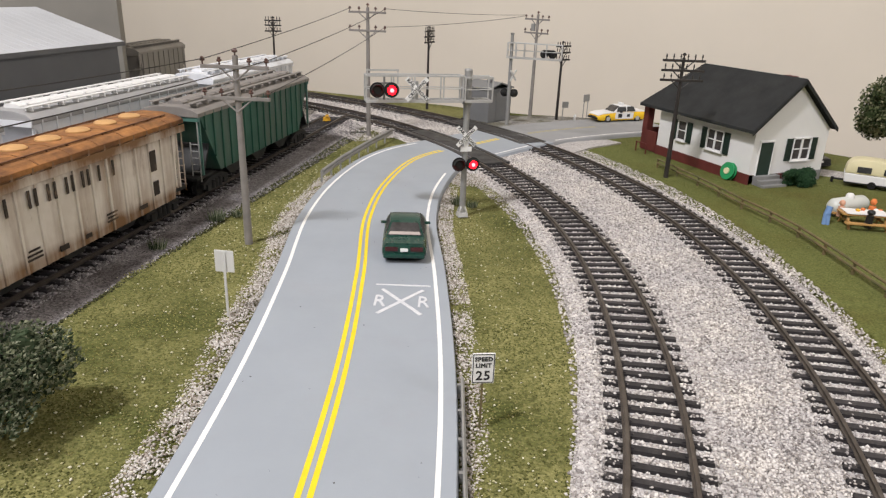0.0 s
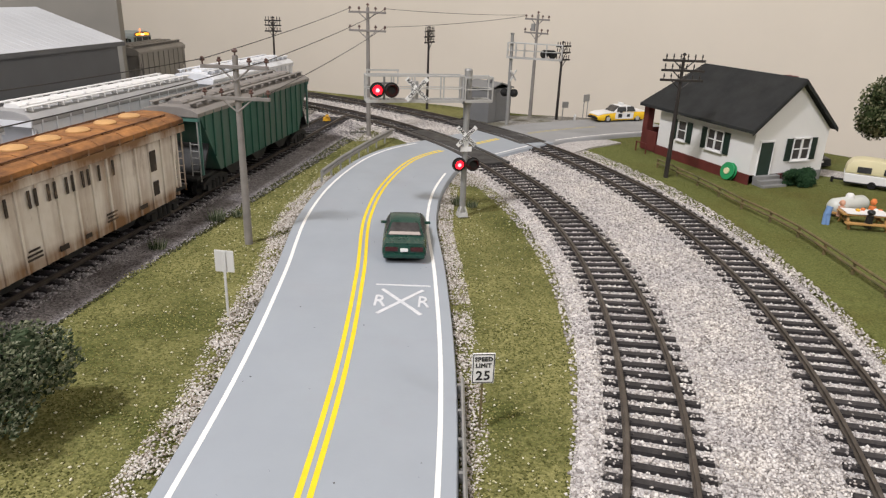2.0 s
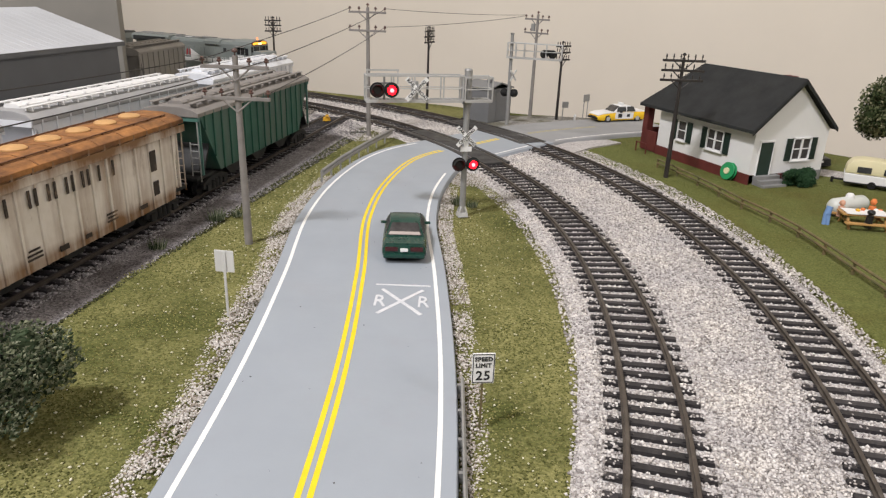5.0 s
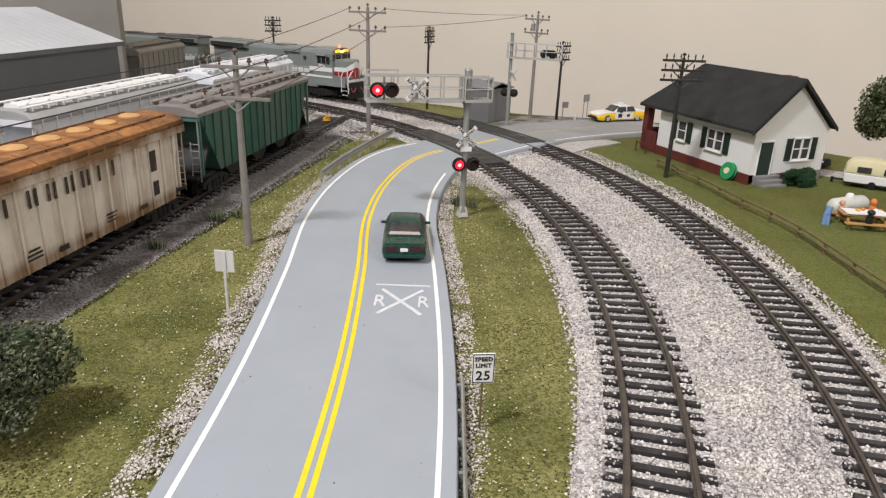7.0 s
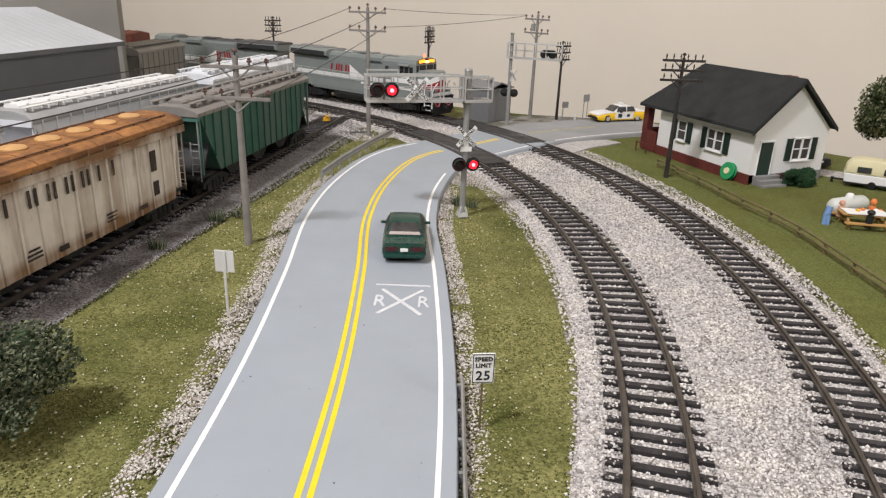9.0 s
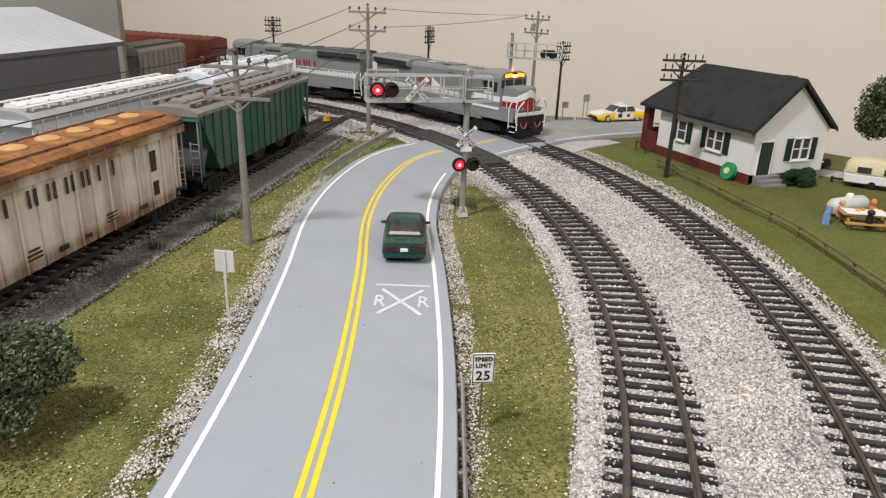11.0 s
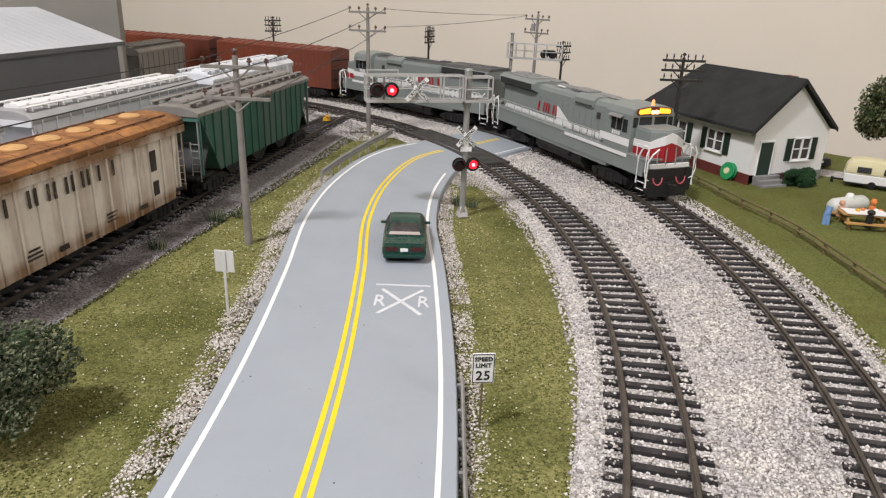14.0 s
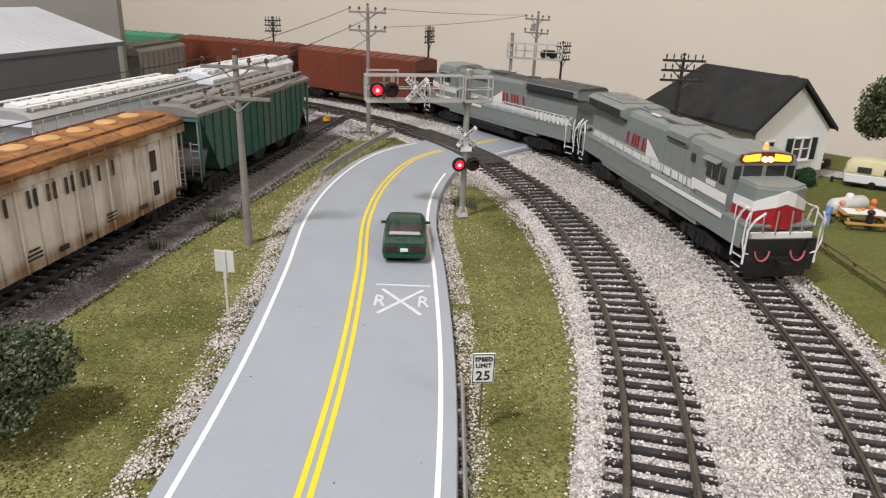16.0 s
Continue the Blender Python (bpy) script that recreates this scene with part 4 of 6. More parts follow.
park(hopper("plain grey covered hopper far back in the yard", 52, TANK_GREY, TANK_GREY, TANK_GREY, 9, 10, YARD, "trough"), *straight((-324, 690), (-316, 812))[:1], 61)

LOCO_1 = locomotive("grey and red diesel locomotive leading the train, lights lit", True)
LOCO_2 = locomotive("grey diesel locomotive with white stripe, running backwards", False)
CARS = [boxcar("rust-brown box car behind the locomotives", BOXCAR), boxcar("rust-brown box car in the train", BOXCAR), boxcar("bright green box car in the train", BOXCAR_GREEN)]

# yard buildings
shed = thing("grain_shed", "dark grey warehouse with a pale metal roof beside the yard", "warehouse", mm(-263, 560, 0, -8.6))
sw = Shape().prism([(-140, -4), (0, -4), (0, 66), (-70, 88), (-140, 66)], "y", -330, 0)
part("wall", sw, SHED_WALL, shed, "dark grey metal walls")
for g in (0, 1):
    r = Shape()
    x0, x1 = (3, -70) if g == 0 else (-143, -70)
    r.prism([(x0, 66.4), (x1, 89.4), (x1, 91.2), (x0, 68.2)], "y", -336, 5)
    rf = part("roof", r, METAL_ROOF, shed, "pale metal roof sheets")
    seam = Shape().prism([(x0, 68.0), (x1, 91.0), (x1, 91.3), (x0, 68.3)], "y", 0, 0.35).mesh("roof_seam")
    for i in range(38):
        part("roof_seam", seam, METAL_ROOF, rf, m=mm(0, -330 + i * 9))
part("eave_trim", Shape().box(2.6, -165, 66.4, 1.2, 342, 3.2), SHED_WALL, shed, "dark eaves gutter")
sil = Shape().box(-130, 40, 90, 260, 80, 190)
solid("grain_elevator", sil, CONCRETE, "tall plain concrete grain elevator behind the warehouse", "grain elevator", mm(-297, 642, 0, 22), bevel=0.6)


# ---------------------------------------------------------------- crossing signals
FLASHERS = {"left": [], "right": []}


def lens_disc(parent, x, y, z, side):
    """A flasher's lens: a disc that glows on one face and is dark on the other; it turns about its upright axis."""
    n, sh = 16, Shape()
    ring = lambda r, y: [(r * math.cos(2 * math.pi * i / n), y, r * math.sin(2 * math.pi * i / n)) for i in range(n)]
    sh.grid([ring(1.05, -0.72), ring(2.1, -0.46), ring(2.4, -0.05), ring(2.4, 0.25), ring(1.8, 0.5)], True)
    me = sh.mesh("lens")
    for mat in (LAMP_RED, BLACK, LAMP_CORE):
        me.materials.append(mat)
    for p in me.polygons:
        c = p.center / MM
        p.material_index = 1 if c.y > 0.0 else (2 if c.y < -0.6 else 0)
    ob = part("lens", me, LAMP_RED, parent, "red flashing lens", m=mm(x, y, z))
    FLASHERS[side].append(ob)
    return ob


def flasher(parent, x, y, z, side, live=True, way=-1):
    h = Shape().lathe([(0.5, 2.6), (1.6, 2.2), (2.4, 0.8), (2.5, 0)], pose(x, y, z, -90 * way * -1, 0, 0), 16)
    plate = Shape().lathe([(3.9, 0.0), (3.9, 0.35)], pose(x, y - 0.1, z, 90, 0, 0), 20)
    hood = Shape()
    rows = []
    for d in (0.0, 3.6):
        r = 2.9
        rows.append([(x + r * math.cos(math.pi * k / 10), y + way * d, z + r * math.sin(math.pi * k / 10)) for k in range(11)])
    for d in (3.6, 0.0):
        r = 3.15
        rows.append([(x + r * math.cos(math.pi * k / 10), y + way * d, z + r * math.sin(math.pi * k / 10)) for k in range(11)])
    rows.append(rows[0])
    hood.grid(rows)
    p = part("flasher", plate, BLACK, parent, "round black signal backplate")
    part("housing", h, BLACK, p)
    part("hood", hood, BLACK, p, "black lamp hood")
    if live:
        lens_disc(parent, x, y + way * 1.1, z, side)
    else:
        part("lens", Shape().rod((x, y, z), (x, y + way * 0.9, z), 2.1, 1.9, 16), TAIL, p, "unlit dark red lens")


def crossbuck(parent, x, y, z, size, yaw=0):
    base = pose(x, y, z, 0, 0, yaw)
    for k, (word, turn) in enumerate((("RAILROAD", -45), ("CROSSING", 45))):
        board = Shape().box(0, 0, 0, size, 0.35, size * 0.15)
        m = Matrix.Translation((x * MM, (y - k * 0.45) * MM, z * MM)) @ pose(0, 0, 0, 0, 0, yaw) @ pose(0, 0, 0, 0, -turn, 0)
        b = part("crossbuck_board", board, SIGN_WHITE, parent, "white crossbuck board", m=m)
        if k == 1:
            lettering("crossbuck_word", "CROSSING", size * 0.118, INK, b, pose(0, -0.24 * MM, 0, 90), "black lettering", thick=0.05, bold=0.05)
        else:
            for half, tx in (("RAIL", -0.29), ("ROAD", 0.29)):
                lettering("crossbuck_word", half, size * 0.118, INK, b, pose(tx * size * MM, -0.24 * MM, 0, 90), "black lettering", thick=0.05, bold=0.05)


def gantry_frame(parent, x0, x1, z0, z1, posts, depth=7.0):
    for y in (-depth / 2, depth / 2):
        sh = Shape()
        sh.box((x0 + x1) / 2, y, z1, x1 - x0, 0.75, 0.9).box((x0 + x1) / 2, y, z0, x1 - x0, 0.9, 1.5).box((x0 + x1) / 2, y, (z0 + z1) / 2, x1 - x0, 0.5, 0.5)
        for x in posts:
            sh.box(x, y, (z0 + z1) / 2, 0.75, 0.6, z1 - z0)
        part("side_frame", sh, STEEL, parent, "pale metal railing frame", bevel=0.1)
    deck = Shape()
    n = int((x1 - x0) / 2.2)
    for i in range(n):
        deck.box(x0 + (i + 0.5) * (x1 - x0) / n, 0, z0 + 0.3, 1.1, depth, 0.4)
    part("walkway", deck, STEEL_DK, parent, "grey metal walkway grating")
    ends = Shape()
    for x in (x0, x1):
        for z in (z0, (z0 + z1) / 2, z1):
            ends.box(x, 0, z, 0.7, depth, 0.7)
    part("end_frame", ends, STEEL, parent)


sig = thing("crossing_signal", "silver cantilever crossing signal with red flashing lights", "railway signal", mm(10, 371, 0, 14))
foot = Shape().box(0, 0, -3.2, 6, 6, 2.4, taper=0.8)
for g in (-1, 1):
    for e in (-1, 1):
        foot.rod((g * 2.4, e * 2.4, -3), (g * 1.0, e * 1.0, 1.5), 0.5)
part("base", foot, STEEL, sig, "splayed metal foot", bevel=0.2)
part("mast", Shape().rod((0, 0, -3), (0, 0, 57), 1.75, 1.6, 18).rod((0, 0, 57), (0, 0, 76), 2.1, 2.1, 18).rod((0, 0, 76), (0, 0, 76.8), 2.3, 1.8, 18).rod((0, 0, 58.5), (0, 0, 60), 2.7, 2.7, 18), STEEL_DK, sig, "round grey metal mast", smooth=True)
gantry_frame(sig, -54.5, -3.6, 60.4, 73.2, (-54.5, -40.5, -29.5, -14, -3.6))
gantry_frame(sig, -2.4, 12.5, 60.4, 72.6, (-2.4, 12.5), 8.0)
part("upper_rail", Shape().box(-45, 4.2, 75.2, 17, 0.7, 0.8).rod((-53, 4.2, 68), (-53, 4.2, 75), 0.35).rod((-37, 4.2, 68), (-37, 4.2, 75), 0.35), STEEL, sig, "short upper rail")
arm = Shape().box(-45, -1.2, 69.2, 9.5, 0.9, 0.9).rod((-45, -1.2, 60), (-45, -1.2, 73), 0.6)
part("flasher_bracket", arm, STEEL_DK, sig)
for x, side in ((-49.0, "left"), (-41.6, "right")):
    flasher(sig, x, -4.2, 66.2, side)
crossbuck(sig, -28.4, -4.4, 66.6, 15.5)
part("junction_box", Shape().box(-29, -2.6, 66, 3, 2.2, 9), STEEL_DK, sig, bevel=0.3)
crossbuck(sig, -0.2, -2.6, 41.5, 14.5)
part("tag", Shape().box(0, -2.0, 34.4, 6.2, 0.5, 2.6).box(0, -1.6, 37, 2.4, 1.2, 3.2), SIGN_WHITE, sig, "small white tag plate")
part("flasher_bracket", Shape().box(0, -1.4, 26.2, 8, 1.0, 1.2).rod((0, 0, 24.6), (0, 0, 27.6), 2.4, 2.4, 14), STEEL_DK, sig)
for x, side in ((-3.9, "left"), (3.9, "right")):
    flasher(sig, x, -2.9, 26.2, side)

sig2 = thing("crossing_signal", "far cantilever crossing signal seen from behind, beside the hut", "railway signal", mm(56, 655, 0, -14))
part("mast", Shape().rod((0, 0, -4), (0, 0, 79), 1.7, 1.5, 14).rod((0, 0, 77), (0, 0, 81), 0.7, 2.0, 10), STEEL_DK, sig2, smooth=True)
gantry_frame(sig2, -3.5, 46, 59.3, 72.3, (-3.5, 4, 12, 22, 32, 46), 6)
for x in (30, 37.5):
    flasher(sig2, x, 3.5, 63.5, "", live=False, way=1)
part("flasher_bracket", Shape().box(34, 1, 66, 9, 1, 3), BLACK, sig2)
for x in (-4.5, 4.5):
    flasher(sig2, x, 2.5, 27, "", live=False, way=1)
part("flasher_bracket", Shape().box(0, 0.6, 27, 9, 1.4, 2.4), BLACK, sig2)
part("crossbuck_board", Shape().box(3, 1.5, 43, 13, 0.5, 2, ry=48, rz=60).box(3, 1.5, 43, 13, 0.5, 2, ry=-48, rz=60), SIGN_BACK, sig2)

# ---------------------------------------------------------------- poles and wires
def utility_pole(x, y, top, arms, mat, label, yaw=0, width=31, radius=1.45, pins=4, lean=0.0, base=-5, ins=None, group="utility poles"):
    ob = thing("utility_pole", label, "utility pole", mm(x, y, 0, yaw) @ pose(0, 0, 0, 0, lean, 0), group=group)
    part("pole", Shape().rod((0, 0, base), (0, 0, top), radius * 1.35, radius * 0.85, 14), mat, ob, smooth=True)
    for z in arms:
        a = part("crossarm", Shape().box(0, -radius, z, width, 1.3, 1.6), mat, ob, bevel=0.2)
        br = Shape()
        for g in (-1, 1):
            br.rod((g * width * 0.22, -radius, z - 0.6), (0, -radius, z - 6.2), 0.4, 0.4, 6)
        part("brace", br, mat, a)
        for k in range(pins):
            u = (-0.5 + (k + 0.5) / pins) if pins > 4 else (-0.47, -0.22, 0.22, 0.47)[k]
            s = 1.0 if pins == 4 else 0.5
            part("insulator", Shape().lathe([(0.35, 0), (0.35, 1.4), (1.15 * s, 1.7), (1.2 * s, 2.3), (0.7 * s, 2.6), (0.85 * s, 3.2), (0.3, 3.6)], pose(u * width, -radius, z + 0.7), 10), ins or INSULATOR, a, "brown insulator")
    part("pole_cap", Shape().lathe([(0.4, 0), (0.4, 1.2), (1.3, 1.5), (1.3, 2.2), (0.4, 3.2)], pose(0, 0, top), 10), ins or INSULATOR, ob)
    return ob


UP = "utility poles along the road"
utility_pole(-95, 314, 84.5, (79.6, 65.8), WOOD_POLE, "grey wooden utility pole with two crossarms beside the road", yaw=-4, lean=-0.4, group=UP)
utility_pole(-67, 581, 100, (96.3, 82.2), WOOD_POLE, "tall grey utility pole with two crossarms behind the guardrail", yaw=-10, lean=-0.3, group=UP)
pr = utility_pole(85, 718, 96, (91.3, 78.4), WOOD_POLE, "grey utility pole with transformer at the back wall", yaw=-35, width=27, lean=0.3, group=UP)
part("transformer", Shape().rod((-4, -1, 80), (-4, -1, 87), 2.2, 2.2, 14), STEEL_DK, pr, "small grey transformer")
TP = "black telegraph poles"
utility_pole(156, 476, 78.5, (76.6, 70.2, 63.8), POLE_BLACK, "black telegraph pole with three crossarms before the house", yaw=2, width=29, radius=1.25, pins=6, ins=POLE_BLACK, group=TP)
utility_pole(-23, 742, 77, (75, 69.5, 64), POLE_BLACK, "black telegraph pole seen along its crossarms", yaw=62, width=20, radius=1.1, pins=6, ins=POLE_BLACK, group=TP)
utility_pole(109, 695, 70, (68.2, 62.2, 55.5), POLE_BLACK, "black telegraph pole beside the back road", yaw=38, width=20, radius=1.1, pins=6, ins=POLE_BLACK, group=TP)
utility_pole(-209, 842, 76.5, (75, 69.6, 63.2), POLE_BLACK, "black telegraph pole behind the yard", yaw=12, width=19, radius=1.1, pins=6, ins=POLE_BLACK, group=TP)


def cable(p, q, sag, label="thin dark overhead wire", r=0.2):
    pts = []
    for i in range(17):
        t = i / 16
        pts.append((p[0] + (q[0] - p[0]) * t, p[1] + (q[1] - p[1]) * t, p[2] + (q[2] - p[2]) * t - sag * 4 * t * (1 - t)))
    return solid("overhead_wire", Shape().tube(pts, r), POLE_BLACK, label, "wire", group="overhead wires")


cable((-109.5, 314, 82.8), (-81, 583, 99.5), 1.2)
cable((-81, 313, 82.8), (-53.5, 579, 99.0), 1.5)
cable((-80, 313, 69.0), (-54, 579, 85.0), 1.5)
cable((-53.5, 578, 99.5), (76, 737, 94.5), 1.5)
cable((-54, 578, 85.5), (77, 737, 94.0), 2.0)
cable((-81, 313, 82.8), (-150, 40, 78.0), 3.0)
cable((-109.5, 314, 82.8), (-190, 60, 84.0), 3.0)

# ---------------------------------------------------------------- signs, rails and small railway things
sp = thing("speed_limit_sign", "white speed limit sign on a thin post beside the road", "road sign", mm(12.6, 169, 0, 6))
part("post", Shape().box(0, 0.3, 4, 0.6, 0.6, 21), FENCE_WOOD, sp)
pl = part("panel", Shape().box(0, 0, 15.8, 6.5, 0.4, 9.6), SIGN_WHITE, sp, "white sign panel", bevel=0.15)
bd = Shape()
for g in (-1, 1):
    bd.box(g * 2.95, -0.24, 15.8, 0.22, 0.08, 9.0).box(0, -0.24, 15.8 + g * 4.45, 6.1, 0.08, 0.22)
part("border", bd, INK, pl, "thin black border")
for word, size, z in (("SPEED", 1.3, 18.7), ("LIMIT", 1.3, 16.7), ("25", 3.0, 13.4)):
    lettering("sign_word", word, size, INK, pl, mm(0, -0.26, z, 0, 90), "black lettering", thick=0.05, spread=1.08, bold=0.07)

bs = thing("road_sign", "pale square sign seen from behind on a white post", "road sign", mm(-81, 236, 0, -6))
part("post", Shape().rod((0, -0.4, -6), (0, -0.4, 20), 0.55, 0.5, 8), SIGN_BACK, bs)
part("panel", Shape().box(0, 0, 17.8, 7.4, 0.45, 8.6), SIGN_BACK, bs, "blank pale sign back", bevel=0.25)
part("fastener", Shape().box(0, -0.5, 17.8, 1.5, 0.5, 8.4), SIGN_BACK, bs)

for x, y, w, h, z, yaw in ((117, 697, 6.5, 6, 12, 10), (138, 700, 9, 7, 19, 40)):
    o = thing("road_sign", "small grey sign on posts beside the back road", "road sign", mm(x, y, 0, yaw), group="signs by the back road")
    ps = Shape().rod((-w * 0.3, 0, -5), (-w * 0.3, 0, z), 0.45)
    if w > 8:
        ps.rod((w * 0.35, 0, -5), (w * 0.35, 0, z), 0.45)
    part("post", ps, STEEL_DK, o)
    part("panel", Shape().box(0, -0.4, z, w, 0.6, h), STEEL_DK, o, bevel=0.3)
solid("fire_hydrant", Shape().lathe([(1.3, -4), (1.3, 1), (1.7, 1.2), (1.7, 2), (0.9, 3), (0.4, 4)], None, 12), SIGN_WHITE, "small pale hydrant beside the back road", "hydrant", mm(127, 692, 0), smooth=True)

GUARD, GUARD_LEN = smooth_line([(-79, 428), (-72, 469), (-61, 518), (-46, 575)])


def guardrail(name, line, length, label, z=0.0, pitch=12):
    ob = thing(name, label, "guardrail", mm(0, 0))
    beam = [(0.0, 0.4 + z), (0.6, 1.0 + z), (0.6, 1.6 + z), (0.0, 2.4 + z), (0.0, 3.0 + z), (0.6, 3.8 + z), (0.6, 4.5 + z), (0.0, 5.2 + z), (-0.5, 5.2 + z), (-0.5, 0.4 + z)]
    part("beam", bar_along(line, 0, length, 4, beam), STEEL_DK, ob, "corrugated dull metal beam")
    for i in range(int(length / pitch) + 1):
        x, y = beside(line, min(i * pitch + 1, length), -1.0)
        part("post", Shape().box(x, y, -1 + z, 1.2, 1.2, 10), STEEL_DK, ob)
    return ob


guardrail("guardrail", GUARD, GUARD_LEN, "dull grey metal guardrail along the road bend", pitch=19)
near_guard, near_len = straight((7.9, 60), (7.7, 190))
guardrail("guardrail", near_guard, near_len, "low grey guardrail below the road edge", z=-4.9, pitch=14)

stop = thing("track_stop", "small yellow track stop at the siding", "track stop", mm(-111, 629, -1, 20))
part("block", Shape().box(0, 0, 2, 7, 3, 3.6, taper=0.8), YELLOW_TOY, stop, bevel=0.3)
part("arm", Shape().box(0, -1, 4.6, 2.4, 6, 2.0, rx=-20), YELLOW_TOY, stop, bevel=0.3)

hut = thing("relay_hut", "grey metal signal relay hut beside the track", "hut", mm(38, 662, 0, 45))
part("body", Shape().box(16, 16, 12, 33, 33, 33), HUT, hut, "flat grey sheet metal body", bevel=0.4)
part("roof", Shape().prism([(-2, 28), (16, 33), (34, 28), (34, 29.4), (16, 34.4), (-2, 29.4)], "y", -2, 34), HUT, hut, "shallow pitched metal roof", bevel=0.2)
part("door", Shape().box(16, -0.6, 11, 12, 0.5, 25), HUT, hut, bevel=0.2)
part("skid", Shape().box(16, 0, -4, 36, 3, 2.4).box(0, 16, -4, 3, 36, 2.4), BLACK, hut)
part("vent", Shape().box(12, 10, 35, 4, 4, 3), HUT, hut, bevel=0.3)


# ---------------------------------------------------------------- road vehicles
def wheel_pair(ob, x, w, r):
    for g in (-1, 1):
        t = part("wheel", Shape().rod((x, g * (w / 2 - 2.4), r), (x, g * (w / 2 - 0.2), r), r, r, 18), CAR_BLACK, ob, "black tyre")
        part("rim", Shape().lathe([(r * 0.62, 0), (r * 0.62, 0.35), (r * 0.25, 0.5)], pose(x, g * (w / 2 - 0.25), r, -90 * g, 0, 0), 14), STEEL, t)


def saloon(name, label, category, m, L, W, H, paint_low, paint_top, rear=0.0, shelf=False):
    """A small saloon, nose towards +x, with lofted body and glazed cabin."""
    ob = thing(name, label, category, m)
    zb, zw = 1.9, H * 0.60

    def section(x, w, z0, z1, crown=0.35):
        h = w / 2
        return [(x, -h * 0.93, z0), (x, -h, z0 + (z1 - z0) * 0.35), (x, -h * 0.985, z0 + (z1 - z0) * 0.75), (x, -h * 0.88, z1), (x, -h * 0.4, z1 + crown), (x, h * 0.4, z1 + crown), (x, h * 0.88, z1), (x, h * 0.985, z0 + (z1 - z0) * 0.75), (x, h, z0 + (z1 - z0) * 0.35), (x, h * 0.93, z0)]
    a = L / 2
    stations = [(-a, 0.86, 3.0, zw * 0.86), (-a + 0.6, 0.94, 2.3, zw * 0.97), (-a + 3, 0.98, zb, zw), (-a * 0.55, 1.0, zb, zw * 1.02), (0, 1.0, zb, zw * 1.0), (a * 0.35, 1.0, zb, zw * 0.98), (a - 6, 0.97, zb, zw * 0.86), (a - 1.5, 0.92, 2.2, zw * 0.78), (a, 0.82, 3.0, zw * 0.62)]
    body = part("body", Shape().grid([section(x, W * k, z0, z1) for x, k, z0, z1 in stations], True), paint_low, ob, "painted car body", smooth=True)
    cab = [(-a * (0.74 - rear), 0.84, zw * 1.0, zw * 1.0 + 0.1), (-a * (0.44 - rear * 0.6), 0.66, zw * 0.98, H * 0.965), (-a * 0.15, 0.69, zw * 0.98, H), (a * 0.10, 0.68, zw * 0.98, H * 0.97), (a * 0.40, 0.82, zw * 0.95, zw * 0.98)]

    def cab_sec(x, k, z0, z1):
        h0, h1 = W * 0.44, W * k / 2
        return [(x, -h0, z0), (x, -h1, z1), (x, -h1 * 0.6, z1 + 0.25), (x, h1 * 0.6, z1 + 0.25), (x, h1, z1), (x, h0, z0)]
    part("cabin", Shape().grid([cab_sec(*c) for c in cab], True), paint_top, ob, "car roof and pillars", smooth=True)

    zr = zw + 0.25
    gl = Shape()
    # rear and front screens, laid just proud of the cabin
    for (x0, z0, x1, z1, w0, w1) in ((-a * (0.715 - rear), zr + 0.3, -a * (0.475 - rear * 0.6), H * 0.95 - 0.3, W * 0.38, W * 0.29), (a * 0.375, zr + 0.1, a * 0.13, H * 0.945, W * 0.37, W * 0.30)):
        n = Vector((-(z1 - z0), 0, x1 - x0)).normalized()
        n = n if n.z > 0 else -n
        q = [Vector((x0, -w0, z0)), Vector((x0, w0, z0)), Vector((x1, w1, z1)), Vector((x1, -w1, z1))]
        gl.add([tuple(p + n * 0.5) for p in q] + [tuple(p - n * 0.1) for p in q], [(0, 1, 2, 3), (7, 6, 5, 4), (0, 1, 5, 4), (1, 2, 6, 5), (2, 3, 7, 6), (3, 0, 4, 7)])
    part("screen", gl, SCREEN, ob, "tinted window glass")
    if shelf:  # pale shelf and seat tops close behind the rear glass
        x0, z0, x1, z1 = -a * (0.715 - rear), zr + 0.3, -a * (0.475 - rear * 0.6), H * 0.95 - 0.3
        n = Vector((-(z1 - z0), 0, x1 - x0)).normalized()
        n = n if n.z > 0 else -n

        def along_glass(t, y):
            return tuple(Vector((x0 + (x1 - x0) * t, y, z0 + (z1 - z0) * t)) + n * 0.62)
        sf = Shape()
        for t0, t1, y0, y1 in ((0.05, 0.27, -W * 0.35, W * 0.35),):
            q = [along_glass(t0, y0), along_glass(t0, y1), along_glass(t1, y1 * 0.95), along_glass(t1, y0 * 0.95)]
            sf.add(q + [(p[0], p[1], p[2] - 0.3) for p in q], [(0, 1, 2, 3), (7, 6, 5, 4), (0, 1, 5, 4), (1, 2, 6, 5), (2, 3, 7, 6), (3, 0, 4, 7)])
        part("parcel_shelf", sf, SEAT, ob, "pale rear shelf seen through the glass")
    sd = Shape()
